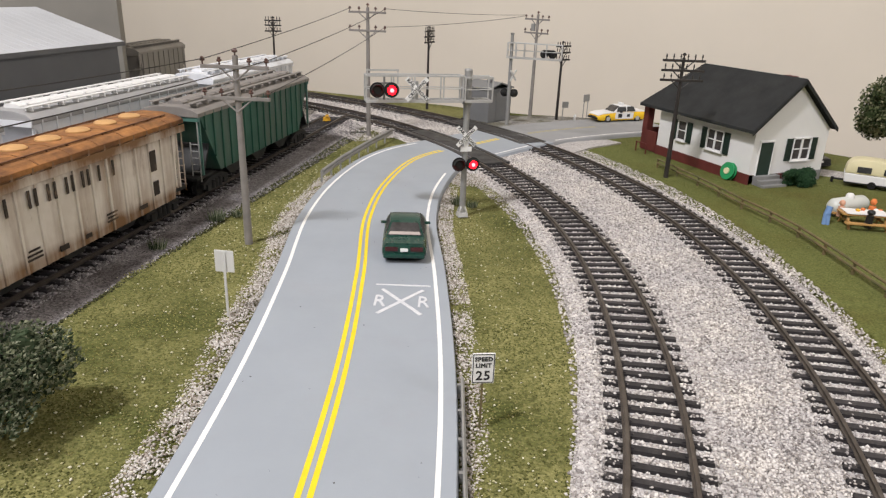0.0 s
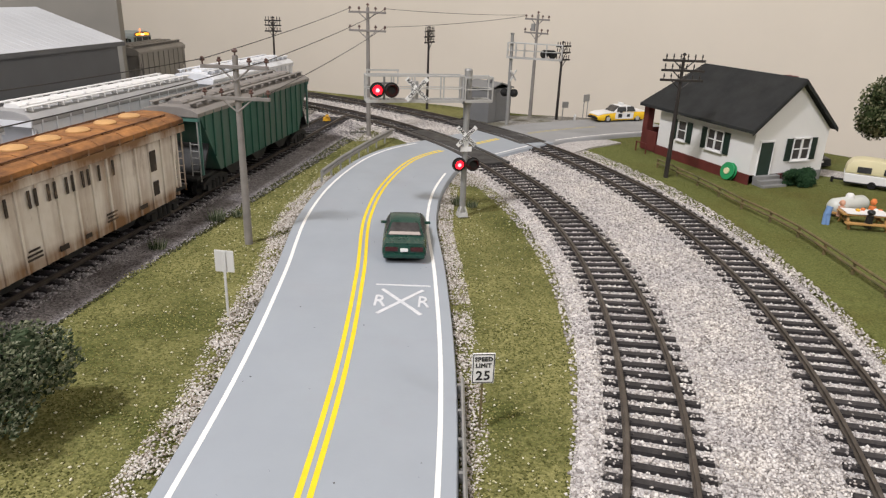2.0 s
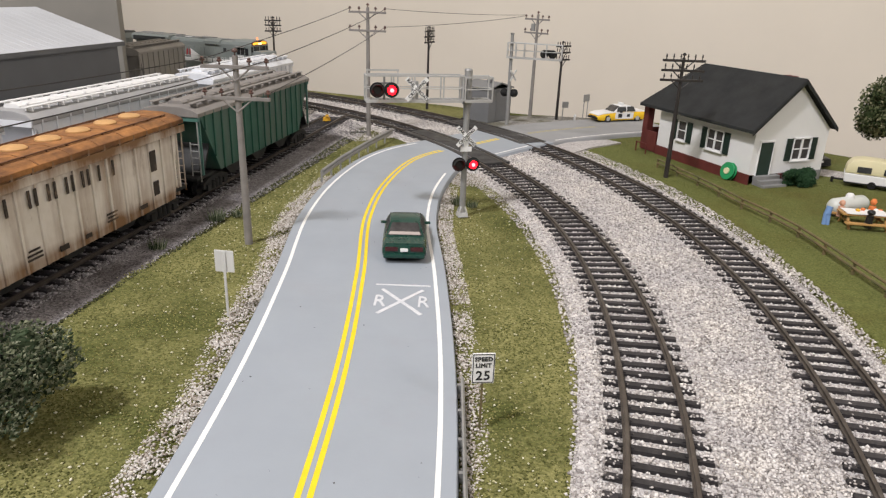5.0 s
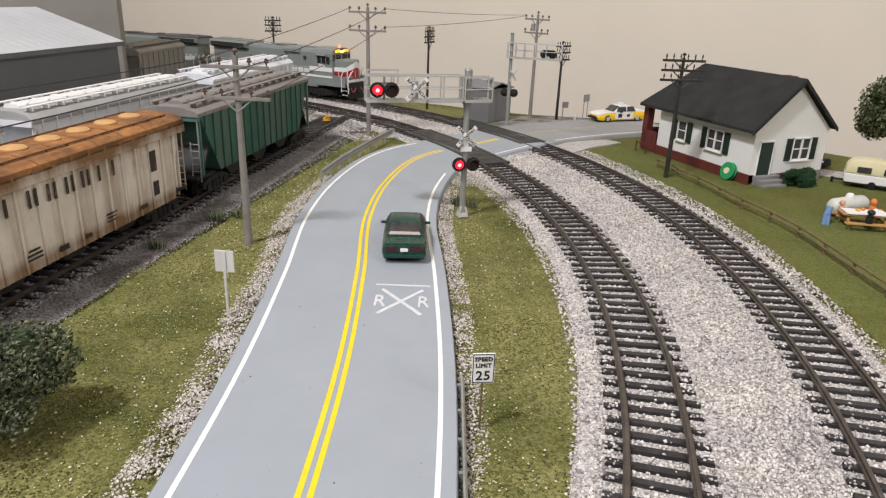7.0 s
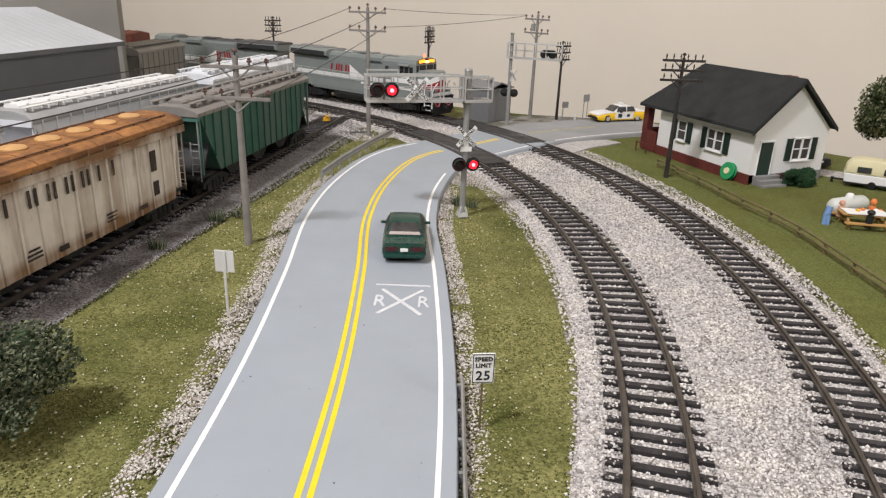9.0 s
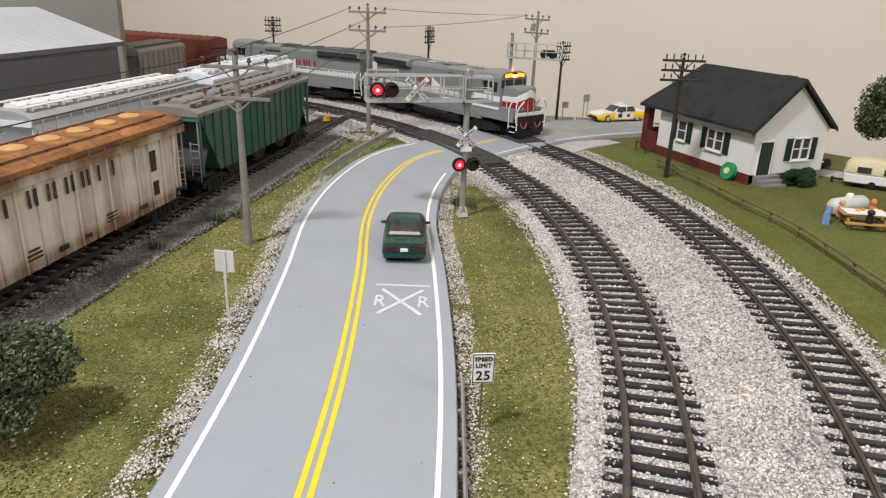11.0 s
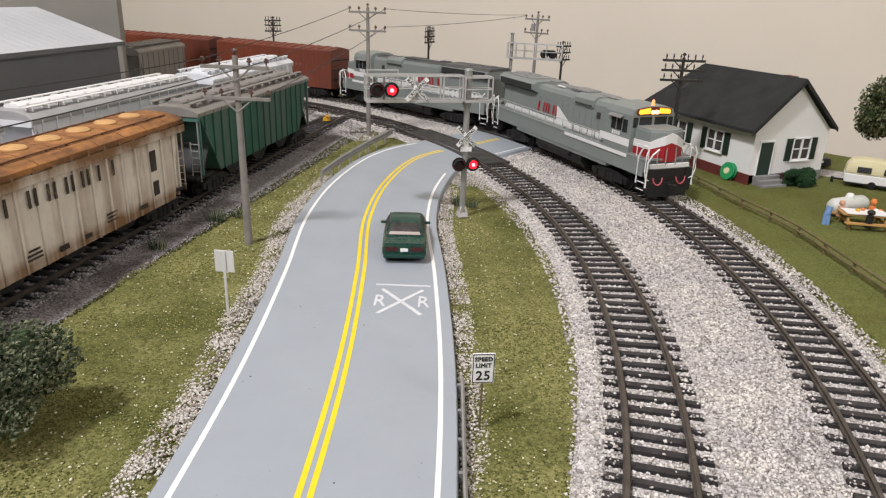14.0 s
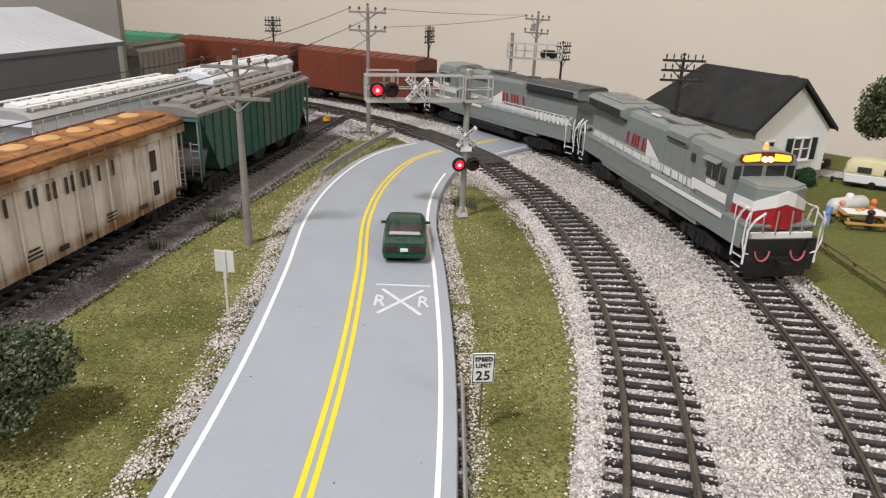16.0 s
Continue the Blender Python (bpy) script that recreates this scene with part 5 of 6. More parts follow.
    for g in (-1, 1):
        for x0, x1 in ((-a * 0.42, -a * 0.16), (-a * 0.12, a * 0.22)):
            yb, yt = g * W * 0.443, g * W * 0.355
            q = [(x0 - (2.2 if x0 < -a * 0.3 else 0), yb, zw + 0.7), (x1 + (1.2 if x1 > 0 else 0), yb, zw + 0.7), (x1 - (0.8 if x1 > 0 else 0), yt, H * 0.93), (x0, yt, H * 0.93)]
            sd.add([(p[0], p[1] + g * 0.12, p[2]) for p in q] + [(p[0], p[1] - g * 0.3, p[2]) for p in q], [(0, 1, 2, 3), (7, 6, 5, 4), (0, 1, 5, 4), (1, 2, 6, 5), (2, 3, 7, 6), (3, 0, 4, 7)])
    part("side_windows", sd, GRILLE, ob, "dark side windows")
    for e, k in ((-a - 0.2, 0.9), (a + 0.1, 0.84)):
        part("bumper", Shape().box(e, 0, 4.0, 1.4, W * k, 2.0), CAR_BLACK if name == "taxi" else paint_low, ob, bevel=0.4)
    part("plate", Shape().box(-a - 0.35, 0, zw * 0.74, 0.4, 3.4, 1.5), SIGN_WHITE, ob, "blank pale plate", bevel=0.1)
    for x in (-a * 0.58, a * 0.6):
        wheel_pair(ob, x, W, 3.5)
    part("mirror", Shape().box(a * 0.12, W * 0.51, zw + 0.7, 1.5, 3.0, 1.3).box(a * 0.12, -W * 0.51, zw + 0.7, 1.5, 3.0, 1.3), paint_low if name != "taxi" else CAR_BLACK, ob, bevel=0.4)
    part("underbody", Shape().box(0, 0, 2.0, L * 0.86, W * 0.86, 1.8), CAR_BLACK, ob)
    return ob


SCREEN = paint("screen_glass", (0.05, 0.046, 0.045), 0.12, vary=0.5, grain=220, bump=0)
gc = saloon("car", "dark green model car waiting before the level crossing", "car", mm(-18.4, 311.5, -0.3, 92.5), 53, 20.4, 15.0, CAR_GREEN, CAR_GREEN, 0.12, True)
for g in (-1, 1):
    part("tail_lamp", Shape().box(-26.6, g * 5.6, 7.0, 0.7, 5.6, 1.9), TAIL, gc, "dark red tail lamp", bevel=0.2)
part("spoiler", Shape().box(-25.2, 0, 9.2, 1.8, 16.5, 0.7), CAR_GREEN, gc, bevel=0.3)
tx = saloon("taxi", "yellow and white taxi driving up the back road", "taxi", mm(169, 690, -0.4, 202), 58, 19.5, 15.5, TAXI_YELLOW, WHITE, 0.2)
part("roof_sign", Shape().box(-2, 0, 16.6, 2.4, 6.5, 2.2), SIGN_WHITE, tx, "white roof sign", bevel=0.3)
part("bonnet", Shape().prism([(8.5, 8.9), (23, 7.9), (28.4, 6.4), (28.9, 7.3), (23, 9.0), (8.5, 10.1)], "y", -8.6, 8.6), WHITE, tx, "white bonnet", bevel=0.35)
part("boot_lid", Shape().prism([(-28.0, 8.6), (-12, 9.2), (-12, 10.4), (-27.6, 10.0)], "y", -8.2, 8.2), WHITE, tx, "white boot lid", bevel=0.3)
part("grille", Shape().box(28.9, 0, 4.9, 0.6, 9.5, 1.7), GRILLE, tx, "dark radiator grille", bevel=0.15)
for g in (-1, 1):
    part("door_panel", Shape().box(-1, g * 9.7, 6.3, 21, 0.35, 6.2), WHITE, tx, "white door panel with dark bars")
    for bx, bw, bh in ((4.0, 4.6, 3.6), (-5.5, 3.4, 2.6)):
        part("door_bar", Shape().box(bx, g * 9.9, 6.3, bw, 0.2, bh), INK, tx, "dark bar on the door")
    part("headlamp", Shape().box(26.6, g * 6, 5.6, 0.8, 3.6, 1.8), STEEL, tx, bevel=0.2)

# ---------------------------------------------------------------- house and garden
house = thing("house", "small white bungalow with a black roof and dark green shutters", "house", mm(207, 466, 0, 22))
HX, HL = 67, 97
RIDGE, GABLE = 31.5, -3.0  # the ridge line and the front gable's plane
wl = Shape().prism([(0, 3), (HX, 3), (HX, 33.6), (RIDGE, 65), (0, 37.6)], "y", GABLE, HL)
part("wall", wl, HOUSE_WHITE, house, "smooth white painted walls")
part("foundation", Shape().box(-0.3, HL / 2 - 1.5, -1, 1.4, HL + 4, 9).box(HX / 2, GABLE - 0.3, -1, HX * 0.2, 1.0, 8), BRICK_RED, house, "dark red foundation")
part("footing", Shape().box(HX * 0.72, GABLE - 0.2, -1, HX * 0.56, 1.2, 9).box(HX + 0.2, HL / 2, -1, 1.2, HL, 9), STEP_GREY, house, "grey footing")
for g in (0, 1):
    x0 = -7 if g == 0 else 70
    slab = [(x0, -7, 32.6), (RIDGE, -7, 66.2), (RIDGE, 92, 66.2), (x0, HL + 19, 32.6), (x0, -7, 34.8), (RIDGE, -7, 68.4), (RIDGE, 92, 68.4), (x0, HL + 19, 34.8)]
    part("roof", Shape().add(slab, [(3, 2, 1, 0), (4, 5, 6, 7), (0, 1, 5, 4), (1, 2, 6, 5), (2, 3, 7, 6), (3, 0, 4, 7)]), ROOF_BLACK, house, "black felt roof slope", bevel=0.25)
    part("bargeboard", Shape().prism([(x0, 31.4), (RIDGE, 65.0), (RIDGE, 67.8), (x0, 34.2)], "y", -7.6, -6.9), ROOF_BLACK, house)
part("rear_hip", Shape().add([(-7, HL + 19, 32.6), (70, HL + 19, 32.6), (RIDGE, 92, 66.2), (-7, HL + 19, 34.6), (70, HL + 19, 34.6), (RIDGE, 92, 68.2)], [(0, 1, 2), (5, 4, 3), (0, 1, 4, 3), (1, 2, 5, 4), (2, 0, 3, 5)]), ROOF_BLACK, house, "black felt hipped end")
part("chimney", Shape().box(RIDGE + 5, 12, 65.2, 5, 9, 6), BRICK_RED, house, "small dark red chimney", bevel=0.2)


def house_window(m, w, h, lights):
    o = part("window", Shape().box(0, 0.15, 0, w - 0.6, 0.3, h - 0.6), DARK_IN, house, "dark window interior behind white sashes", m=m)
    fr = Shape()
    for g in (-1, 1):
        fr.box(g * (w / 2), -0.4, 0, 1.0, 1.2, h + 1).box(0, -0.4, g * h / 2, w + 1, 1.2, 1.0)
    for k in range(1, lights):
        fr.box(-w / 2 + w * k / lights, -0.4, 0, 1.2, 1.2, h)
    fr.box(0, -0.3, 0, w, 0.9, 0.7)
    part("window_frame", fr, HOUSE_WHITE, o, "white sash frame")
    part("window_sill", Shape().box(0, -0.9, -h / 2 - 0.9, w + 2.4, 2.0, 0.8), HOUSE_WHITE, o)
    return o


def shutter(m, h, w=4.0):
    sh = Shape().box(0, 0, 0, w, 0.7, h)
    for i in range(int(h / 1.1)):
        sh.box(0, -0.4, -h / 2 + 0.8 + i * 1.1, w - 1.0, 0.35, 0.6, rx=20)
    part("shutter", sh, SHUTTER, house, "dark green shutter", m=m)


side_m = lambda u, z: mm(-0.2, u, z, -90)
gab_m = lambda u, z: mm(u, GABLE - 0.2, z)
for u, w, n in ((33.0, 16, 2), (69.0, 9.5, 1)):
    house_window(side_m(u, 20.5), w, 14.5, n)
    for g in (-1, 1):
        shutter(mm(-0.6, u + g * (w / 2 + 3.5), 20.0, -90), 15.5, 5.2)
house_window(gab_m(43.0, 19.8), 16, 15, 2)
for g in (-1, 1):
    shutter(mm(43.0 + g * 11.4, GABLE - 0.6, 19.6), 15.5, 5.2)
dr = part("front_door", Shape().box(11.5, GABLE - 0.35, 13.8, 11.4, 0.6, 23.2), SHUTTER, house, "dark green front door", bevel=0.2)
part("door_frame", Shape().box(5.3, GABLE - 0.5, 14.4, 0.9, 1.0, 23.4).box(17.7, GABLE - 0.5, 14.4, 0.9, 1.0, 23.4).box(11.5, GABLE - 0.5, 26.2, 13.2, 1.0, 0.9), HOUSE_WHITE, dr)
for k in range(3):
    part("step", Shape().box(14.5, GABLE - 2.2 - k * 3.4, 1.4 - k * 2.4, 21, 4.4 if k else 4.0, 2.6).box(14.5, GABLE - 2.2 - k * 3.4, -2.6 - k * 0.6, 20.4, 4.0, 5.6 - k * 2), STEP_GREY, house, "grey concrete step", bevel=0.2)
pw = Shape().box(2, HL + 17, 15, 6, 6, 36).box(-0.2, HL + 9, 5, 1.6, 16, 16).box(HX / 2, HL + 19, 5, HX, 1.6, 18)
part("porch", pw, BRICK_RED, house, "dark red porch wall and pillar", bevel=0.2)
part("porch_floor", Shape().box(HX / 2, HL + 8, 0, HX - 2, 17, 6), STEP_GREY, house)
part("porch_rail", Shape().box(-10, HL + 6, 4, 0.8, 14, 0.8).box(-10, HL, 0, 0.8, 0.8, 9).box(-10, HL + 13, 0, 0.8, 0.8, 9), BRICK_RED, house)

spool = thing("cable_spool", "round green cable spool leaning on the house wall", "cable spool", mm(199.5, 476, 2.6, 22 - 90, 78))
part("flange", Shape().rod((0, 0, -1.6), (0, 0, -0.6), 6.2, 6.2, 22).rod((0, 0, 0.8), (0, 0, 1.8), 6.2, 6.2, 22), GREEN_TOY, spool, "green round flange", bevel=0.2)
part("hub", Shape().rod((0, 0, 1.7), (0, 0, 2.6), 2.4, 2.2, 14), CREAM, spool, "pale hub")


def leaf_crown(n, radii, seed, size, lumps):
    """A crown of many small leaf clumps gathered round a few lumps."""
    rng = random.Random(seed)
    centres = [(rng.uniform(-1, 1) * radii[0] * 0.62, rng.uniform(-1, 1) * radii[1] * 0.62, rng.uniform(-0.9, 1) * radii[2] * 0.6) for _ in range(lumps)]
    sh = Shape()
    for _ in range(n):
        c = rng.choice(centres)
        d = Vector((rng.gauss(0, 1), rng.gauss(0, 1), rng.gauss(0, 1))).normalized()
        k = rng.uniform(0.72, 1.08) ** 1
        p = Vector((c[0] + d.x * radii[0] * 0.42 * k, c[1] + d.y * radii[1] * 0.42 * k, c[2] + d.z * radii[2] * 0.42 * k))
        u = Vector((rng.gauss(0, 1), rng.gauss(0, 1), rng.gauss(0, 1))).normalized()
        v = u.orthogonal().normalized()
        w = u.cross(v)
        s = size * rng.uniform(0.5, 1.3)
        a, b, e, f = p + v * s, p + w * s * 0.8, p - v * s * 0.8, p + u * s * 0.7
        sh.add([tuple(a), tuple(b), tuple(e), tuple(f)], [(0, 1, 2), (0, 1, 3), (1, 2, 3), (2, 0, 3)])
    for c in centres:
        sh.blob(c, min(radii) * 0.36, 1.0, 0.4, seed + c[0], 5, 8)
    return sh


def tree(label, m, height, radii, n, seed, size, lumps, mat, lift):
    ob = thing("tree", label, "tree", m)
    rng = random.Random(seed)
    t = Shape().rod((0, 0, -6), (0, 0, height * 0.5), 2.3, 1.5, 9).rod((0, 0, height * 0.5), (0.6, 0.4, height), 1.5, 0.5, 8)
    for _ in range(9):
        z = height * rng.uniform(0.35, 0.85)
        a = rng.uniform(0, 6.28)
        t.rod((0, 0, z), (radii[0] * 0.6 * math.cos(a), radii[1] * 0.6 * math.sin(a), z + radii[2] * 0.5), 0.8, 0.25, 6)
    part("trunk", t, BARK, ob, "dark thin trunk and limbs")
    part("crown", leaf_crown(n, radii, seed, size, lumps), mat, ob, "uneven foliage", m=mm(0, 0, lift))
    return ob


tree("dark green model tree with pale tips beside the yard", mm(-130, 157, -4), 28, (30, 20, 12), 20000, 3, 0.85, 26, LEAF, 17)
tree("olive green model tree behind the caravan", mm(331, 500, -4), 62, (37, 24, 27), 20000, 8, 1.35, 26, LEAF_MID, 50)
bush = thing("bush", "dense dark green bush beside the front steps", "bush", mm(245, 465, -3, 22))
part("stem", Shape().rod((0, 0, -2), (0, 0, 5), 1.2, 0.8), BARK, bush)
part("crown", leaf_crown(5200, (14.5, 7, 7.5), 5, 0.7, 14), LEAF_BUSH, bush, "clipped leaves", m=mm(0, 0, 5.0))
for k, (x, y, s) in enumerate(((-134, 300, 1.0), (-121, 345, 1.2), (-112, 352, 0.8), (8, 390, 1.1), (16, 385, 0.8))):
    wd = Shape()
    rng = random.Random(40 + k)
    for _ in range(70):
        a, r = rng.uniform(0, 6.28), rng.uniform(0.2, 3.5) * s
        p = Vector((r * math.cos(a), r * math.sin(a), 0))
        q = p * 1.5 + Vector((rng.gauss(0, 0.6), rng.gauss(0, 0.6), rng.uniform(2.5, 6) * s))
        wd.add([tuple(p + Vector((0.3, 0, 0))), tuple(p - Vector((0.3, 0, 0))), tuple(q), tuple(p + Vector((0, 0.35, 0.2)))], [(0, 1, 2), (1, 3, 2), (3, 0, 2), (0, 3, 1)])
    solid("weed_clump", wd, LEAF, "dark green weed tuft in the cinders", "weeds", mm(x, y, -3.4), group="weed tufts")

FENCE, FENCE_LEN = smooth_line([(158, 505), (172, 452), (181, 404), (191, 360), (193, 300), (194, 250), (196, 190)])
fence = thing("fence", "low weathered wooden rail fence along the lawn", "fence", mm(0, 0))
for i in range(int(FENCE_LEN / 26) + 1):
    x, y, a = FENCE(i * 26)
    part("post", Shape().box(x, y, -1.0, 1.2, 1.2, 8), FENCE_WOOD, fence)
    if i * 26 + 26 < FENCE_LEN:
        for z in (0.0, 2.8):
            p, q = FENCE(i * 26), FENCE(i * 26 + 26)
            part("fence_rail", Shape().rod((p[0] - 0.6, p[1], z), (q[0] - 0.6, q[1], z), 0.7, 0.7, 6), FENCE_WOOD, fence)

tk = thing("propane_tank", "pale white propane tank on the lawn", "propane tank", mm(243, 400, 2.6, 24) @ Matrix.Scale(0.8, 4))
part("vessel", Shape().lathe([(1.5, -19), (4.6, -17.6), (6.2, -14.5), (6.3, 14.5), (4.6, 17.6), (1.5, 19)], pose(0, 0, 0, 0, 90, 0), 20), TANK_WHITE, tk, smooth=True)
part("dome", Shape().lathe([(3.0, 5.4), (3.0, 7.4), (2.2, 8.8), (0.6, 9.2)], None, 14), SIGN_WHITE, tk, "white valve dome", smooth=True)
part("cradle", Shape().box(-10, 0, -6, 3, 9, 5).box(10, 0, -6, 3, 9, 5), STEP_GREY, tk)

pt = thing("picnic_table", "orange-brown wooden picnic table with white cloth", "picnic table", mm(240, 377, -4.4, -8))
for i in range(5):
    part("plank", Shape().box(0, -4.4 + i * 2.2, 8.6, 27, 2.0, 0.8), PICNIC_WOOD, pt, bevel=0.12)
for g in (-1, 1):
    part("bench", Shape().box(0, g * 9.6, 5.0, 27, 3.2, 0.9), PICNIC_WOOD, pt, bevel=0.15)
    lg = Shape()
    for e in (-1, 1):
        lg.rod((g * 10, e * 8, 0), (g * 10, e * 2.2, 8.4), 0.7, 0.7, 6)
    lg.box(g * 10, 0, 4.5, 1.1, 20, 1.2)
    part("leg_frame", lg, PICNIC_WOOD, pt)
solid("tablecloth", Shape().box(0, 0, 9.4, 23, 11.6, 0.4), SIGN_WHITE, "white cloth on the picnic table", "tablecloth", mm(240, 377, -4.4, -8), bevel=0.1)
fig = lambda sh, m, mat, lab: solid("figurine", sh, mat, lab, "figurine", m, smooth=True, group="painted figurines at the picnic")
fig(Shape().rod((0, 0, 0), (0.2, 1.2, 8.5), 1.5, 1.7, 9).rod((2.4, 0, 0), (1.8, 1.2, 8.5), 1.4, 1.6, 9).rod((1, 1.2, 8), (2.0, 2.2, 13.5), 2.4, 2.2, 10), mm(219, 379, -4.0, -20) @ Matrix.Scale(0.8, 4), BLUE, "standing blue painted figurine beside the picnic table")
fig(Shape().rod((0, 0, 4), (0, 0.6, 10), 2.2, 1.8, 10).blob((0, 0.8, 12), 1.7, 1.1, 0.1, 1), mm(231, 385, -4.4), SKIN, "seated tan painted figurine at the table")
fig(Shape().rod((0, 0, 3), (0, 0.4, 11), 2.3, 1.9, 10).rod((1, -1, 9), (3.5, -3.5, 9.5), 0.8, 0.7, 8).blob((0, 0.4, 13.6), 1.8, 1.1, 0.1, 2), mm(248, 384, -4.4, 10), ORANGE, "seated orange painted figurine at the table")
fig(Shape().rod((0, 0, 3), (0, -0.4, 10), 2.2, 1.8, 10).blob((0, -0.4, 11.8), 2.2, 0.7, 0.1, 3), mm(238, 369, -4.4), CAR_BLACK, "seated dark painted figurine on the near bench")
fig(Shape().rod((0, 0, 3), (0, -0.4, 9), 2.3, 1.8, 10).blob((0, -0.4, 11), 1.7, 1.1, 0.1, 4), mm(252, 370, -4.4), RED, "seated red painted figurine on the near bench")
for k, (x, y, mat) in enumerate(((236, 378, YELLOW_TOY), (243, 376, RED), (247, 379, SIGN_WHITE), (240, 380, ORANGE))):
    solid("picnic_dish", Shape().lathe([(1.0, 0), (1.3, 0.8), (0.9, 1.4)], None, 12), mat, "small coloured dish on the table", "dish", mm(x, y, 5.2), group="dishes on the picnic table", smooth=True)

cv = thing("caravan", "small cream and white caravan on a gravel drive", "caravan", mm(300, 468, -3.2, -28) @ Matrix.Diagonal((0.78, 0.80, 0.76, 1)))
part("lower_body", Shape().prism([(-26, 4), (26, 4), (27, 12), (-27, 12)], "y", -11, 11), WHITE, cv, "white lower body", bevel=0.9)
part("upper_body", Shape().prism([(-27, 12), (27, 12), (26, 20), (22, 24.0), (15, 25.2), (-14, 25.6), (-22, 24), (-26, 19)], "y", -11, 11), CREAM, cv, "cream upper body", bevel=2.2, smooth=True)
part("window", Shape().box(-12, -11.1, 16.5, 11, 0.5, 5.4), GRILLE, cv, "dark side window", bevel=0.5)
part("window", Shape().box(10, -11.1, 16.5, 14, 0.5, 5.4), GRILLE, cv, "dark side window", bevel=0.5)
part("trim", Shape().box(0, -11.1, 3.8, 52, 0.6, 1.0), CAR_BLACK, cv)
for g in (-1, 1):
    part("wheel", Shape().rod((-4, g * 9, 3.4), (-4, g * 11.2, 3.4), 3.3, 3.3, 16), CAR_BLACK, cv)
part("drawbar", Shape().box(-31, 0, 3.5, 10, 2, 1.6).rod((-35, 0, 0), (-35, 0, 5), 1.2), CAR_BLACK, cv)
bk = saloon("car", "black car parked behind the house", "car", mm(283, 546, -4, 100), 52, 19, 14, CAR_BLACK, CAR_BLACK)
solid("driveway", strip(straight((262, 520), (420, 440))[0], 0, 170, 10, [(-16, -5.2), (-12, -3.4), (0, -3.2), (12, -3.4), (16, -5.2)]), BALLAST, "pale gravel drive under the caravan", "driveway", kind="structure")


# ---------------------------------------------------------------- loose grains
def grains(name, pts, size, material, label, category, flat=0.75, seed=1, tetra=False):
    """Many small stones or tufts as one object; pts is an array of x, y, z in millimetres."""
    rng = np.random.default_rng(seed)
    n = len(pts)
    if tetra:
        base = np.array([(1, 0, -0.4), (-0.5, 0.87, -0.4), (-0.5, -0.87, -0.4), (0, 0, 0.9)])
        tri = np.array([(0, 2, 1), (0, 1, 3), (1, 2, 3), (2, 0, 3)])
    else:
        base = np.array([(1, 0, 0), (-1, 0, 0), (0, 1, 0), (0, -1, 0), (0, 0, 1), (0, 0, -1)])
        tri = np.array([(0, 2, 4), (2, 1, 4), (1, 3, 4), (3, 0, 4), (2, 0, 5), (1, 2, 5), (3, 1, 5), (0, 3, 5)])
    k = len(base)
    v = np.repeat(base[None], n, 0) * rng.uniform(0.6, 1.25, (n, k, 1))
    a, b = rng.uniform(0, 6.28, n), rng.uniform(-0.6, 0.6, n)
    ca, sa, cb, sb = np.cos(a), np.sin(a), np.cos(b), np.sin(b)
    x, y, z = v[..., 0], v[..., 1], v[..., 2] * flat
    x, z = x * cb[:, None] + z * sb[:, None], -x * sb[:, None] + z * cb[:, None]
    x, y = x * ca[:, None] - y * sa[:, None], x * sa[:, None] + y * ca[:, None]
    s = (size * rng.uniform(0.55, 1.35, n))[:, None]
    v = (np.stack([x * s, y * s, z * s], -1) + pts[:, None, :]).reshape(-1, 3) * MM
    f = (tri[None] + (np.arange(n) * k)[:, None, None]).reshape(-1, 3)
    me = bpy.data.meshes.new(name)
    me.vertices.add(len(v))
    me.vertices.foreach_set("co", v.astype(np.float32).ravel())
    me.loops.add(f.size)
    me.loops.foreach_set("vertex_index", f.astype(np.int32).ravel())
    me.polygons.add(len(f))
    me.polygons.foreach_set("loop_start", np.arange(0, f.size, 3, dtype=np.int32))
    me.update(calc_edges=True)
    me.materials.append(material)
    return tagged(new(name, me), label, category, kind="stuff")


def along(line, s0, s1, o0, o1, n, seed, z, power=1.0):
    rng = np.random.default_rng(seed)
    out = []
    tab = [line(s) for s in np.linspace(s0, s1, 400)]
    t = rng.random(n) ** power
    o = o0 + (o1 - o0) * rng.random(n)
    idx = t * 399
    cols = [np.interp(idx, np.arange(400), [row[c] for row in tab]) for c in range(3)]
    x, y = cols[0] + o * np.cos(cols[2]), cols[1] + o * np.sin(cols[2])
    zz = np.array([z(a) for a in o]) + rng.uniform(-0.15, 0.2, n)
    return np.stack([x, y, zz], 1), np.stack([o, s0 + (s1 - s0) * t], 1)


ROAD_TAB = np.array([ROAD_LINE(s) for s in np.linspace(0, ROAD_LEN, 300)])


def road_offset(x, y):
    d = (ROAD_TAB[:, 0] - x) ** 2 + (ROAD_TAB[:, 1] - y) ** 2
    i = int(d.argmin())
    return (x - ROAD_TAB[i, 0]) * math.cos(ROAD_TAB[i, 2]) + (y - ROAD_TAB[i, 1]) * math.sin(ROAD_TAB[i, 2])


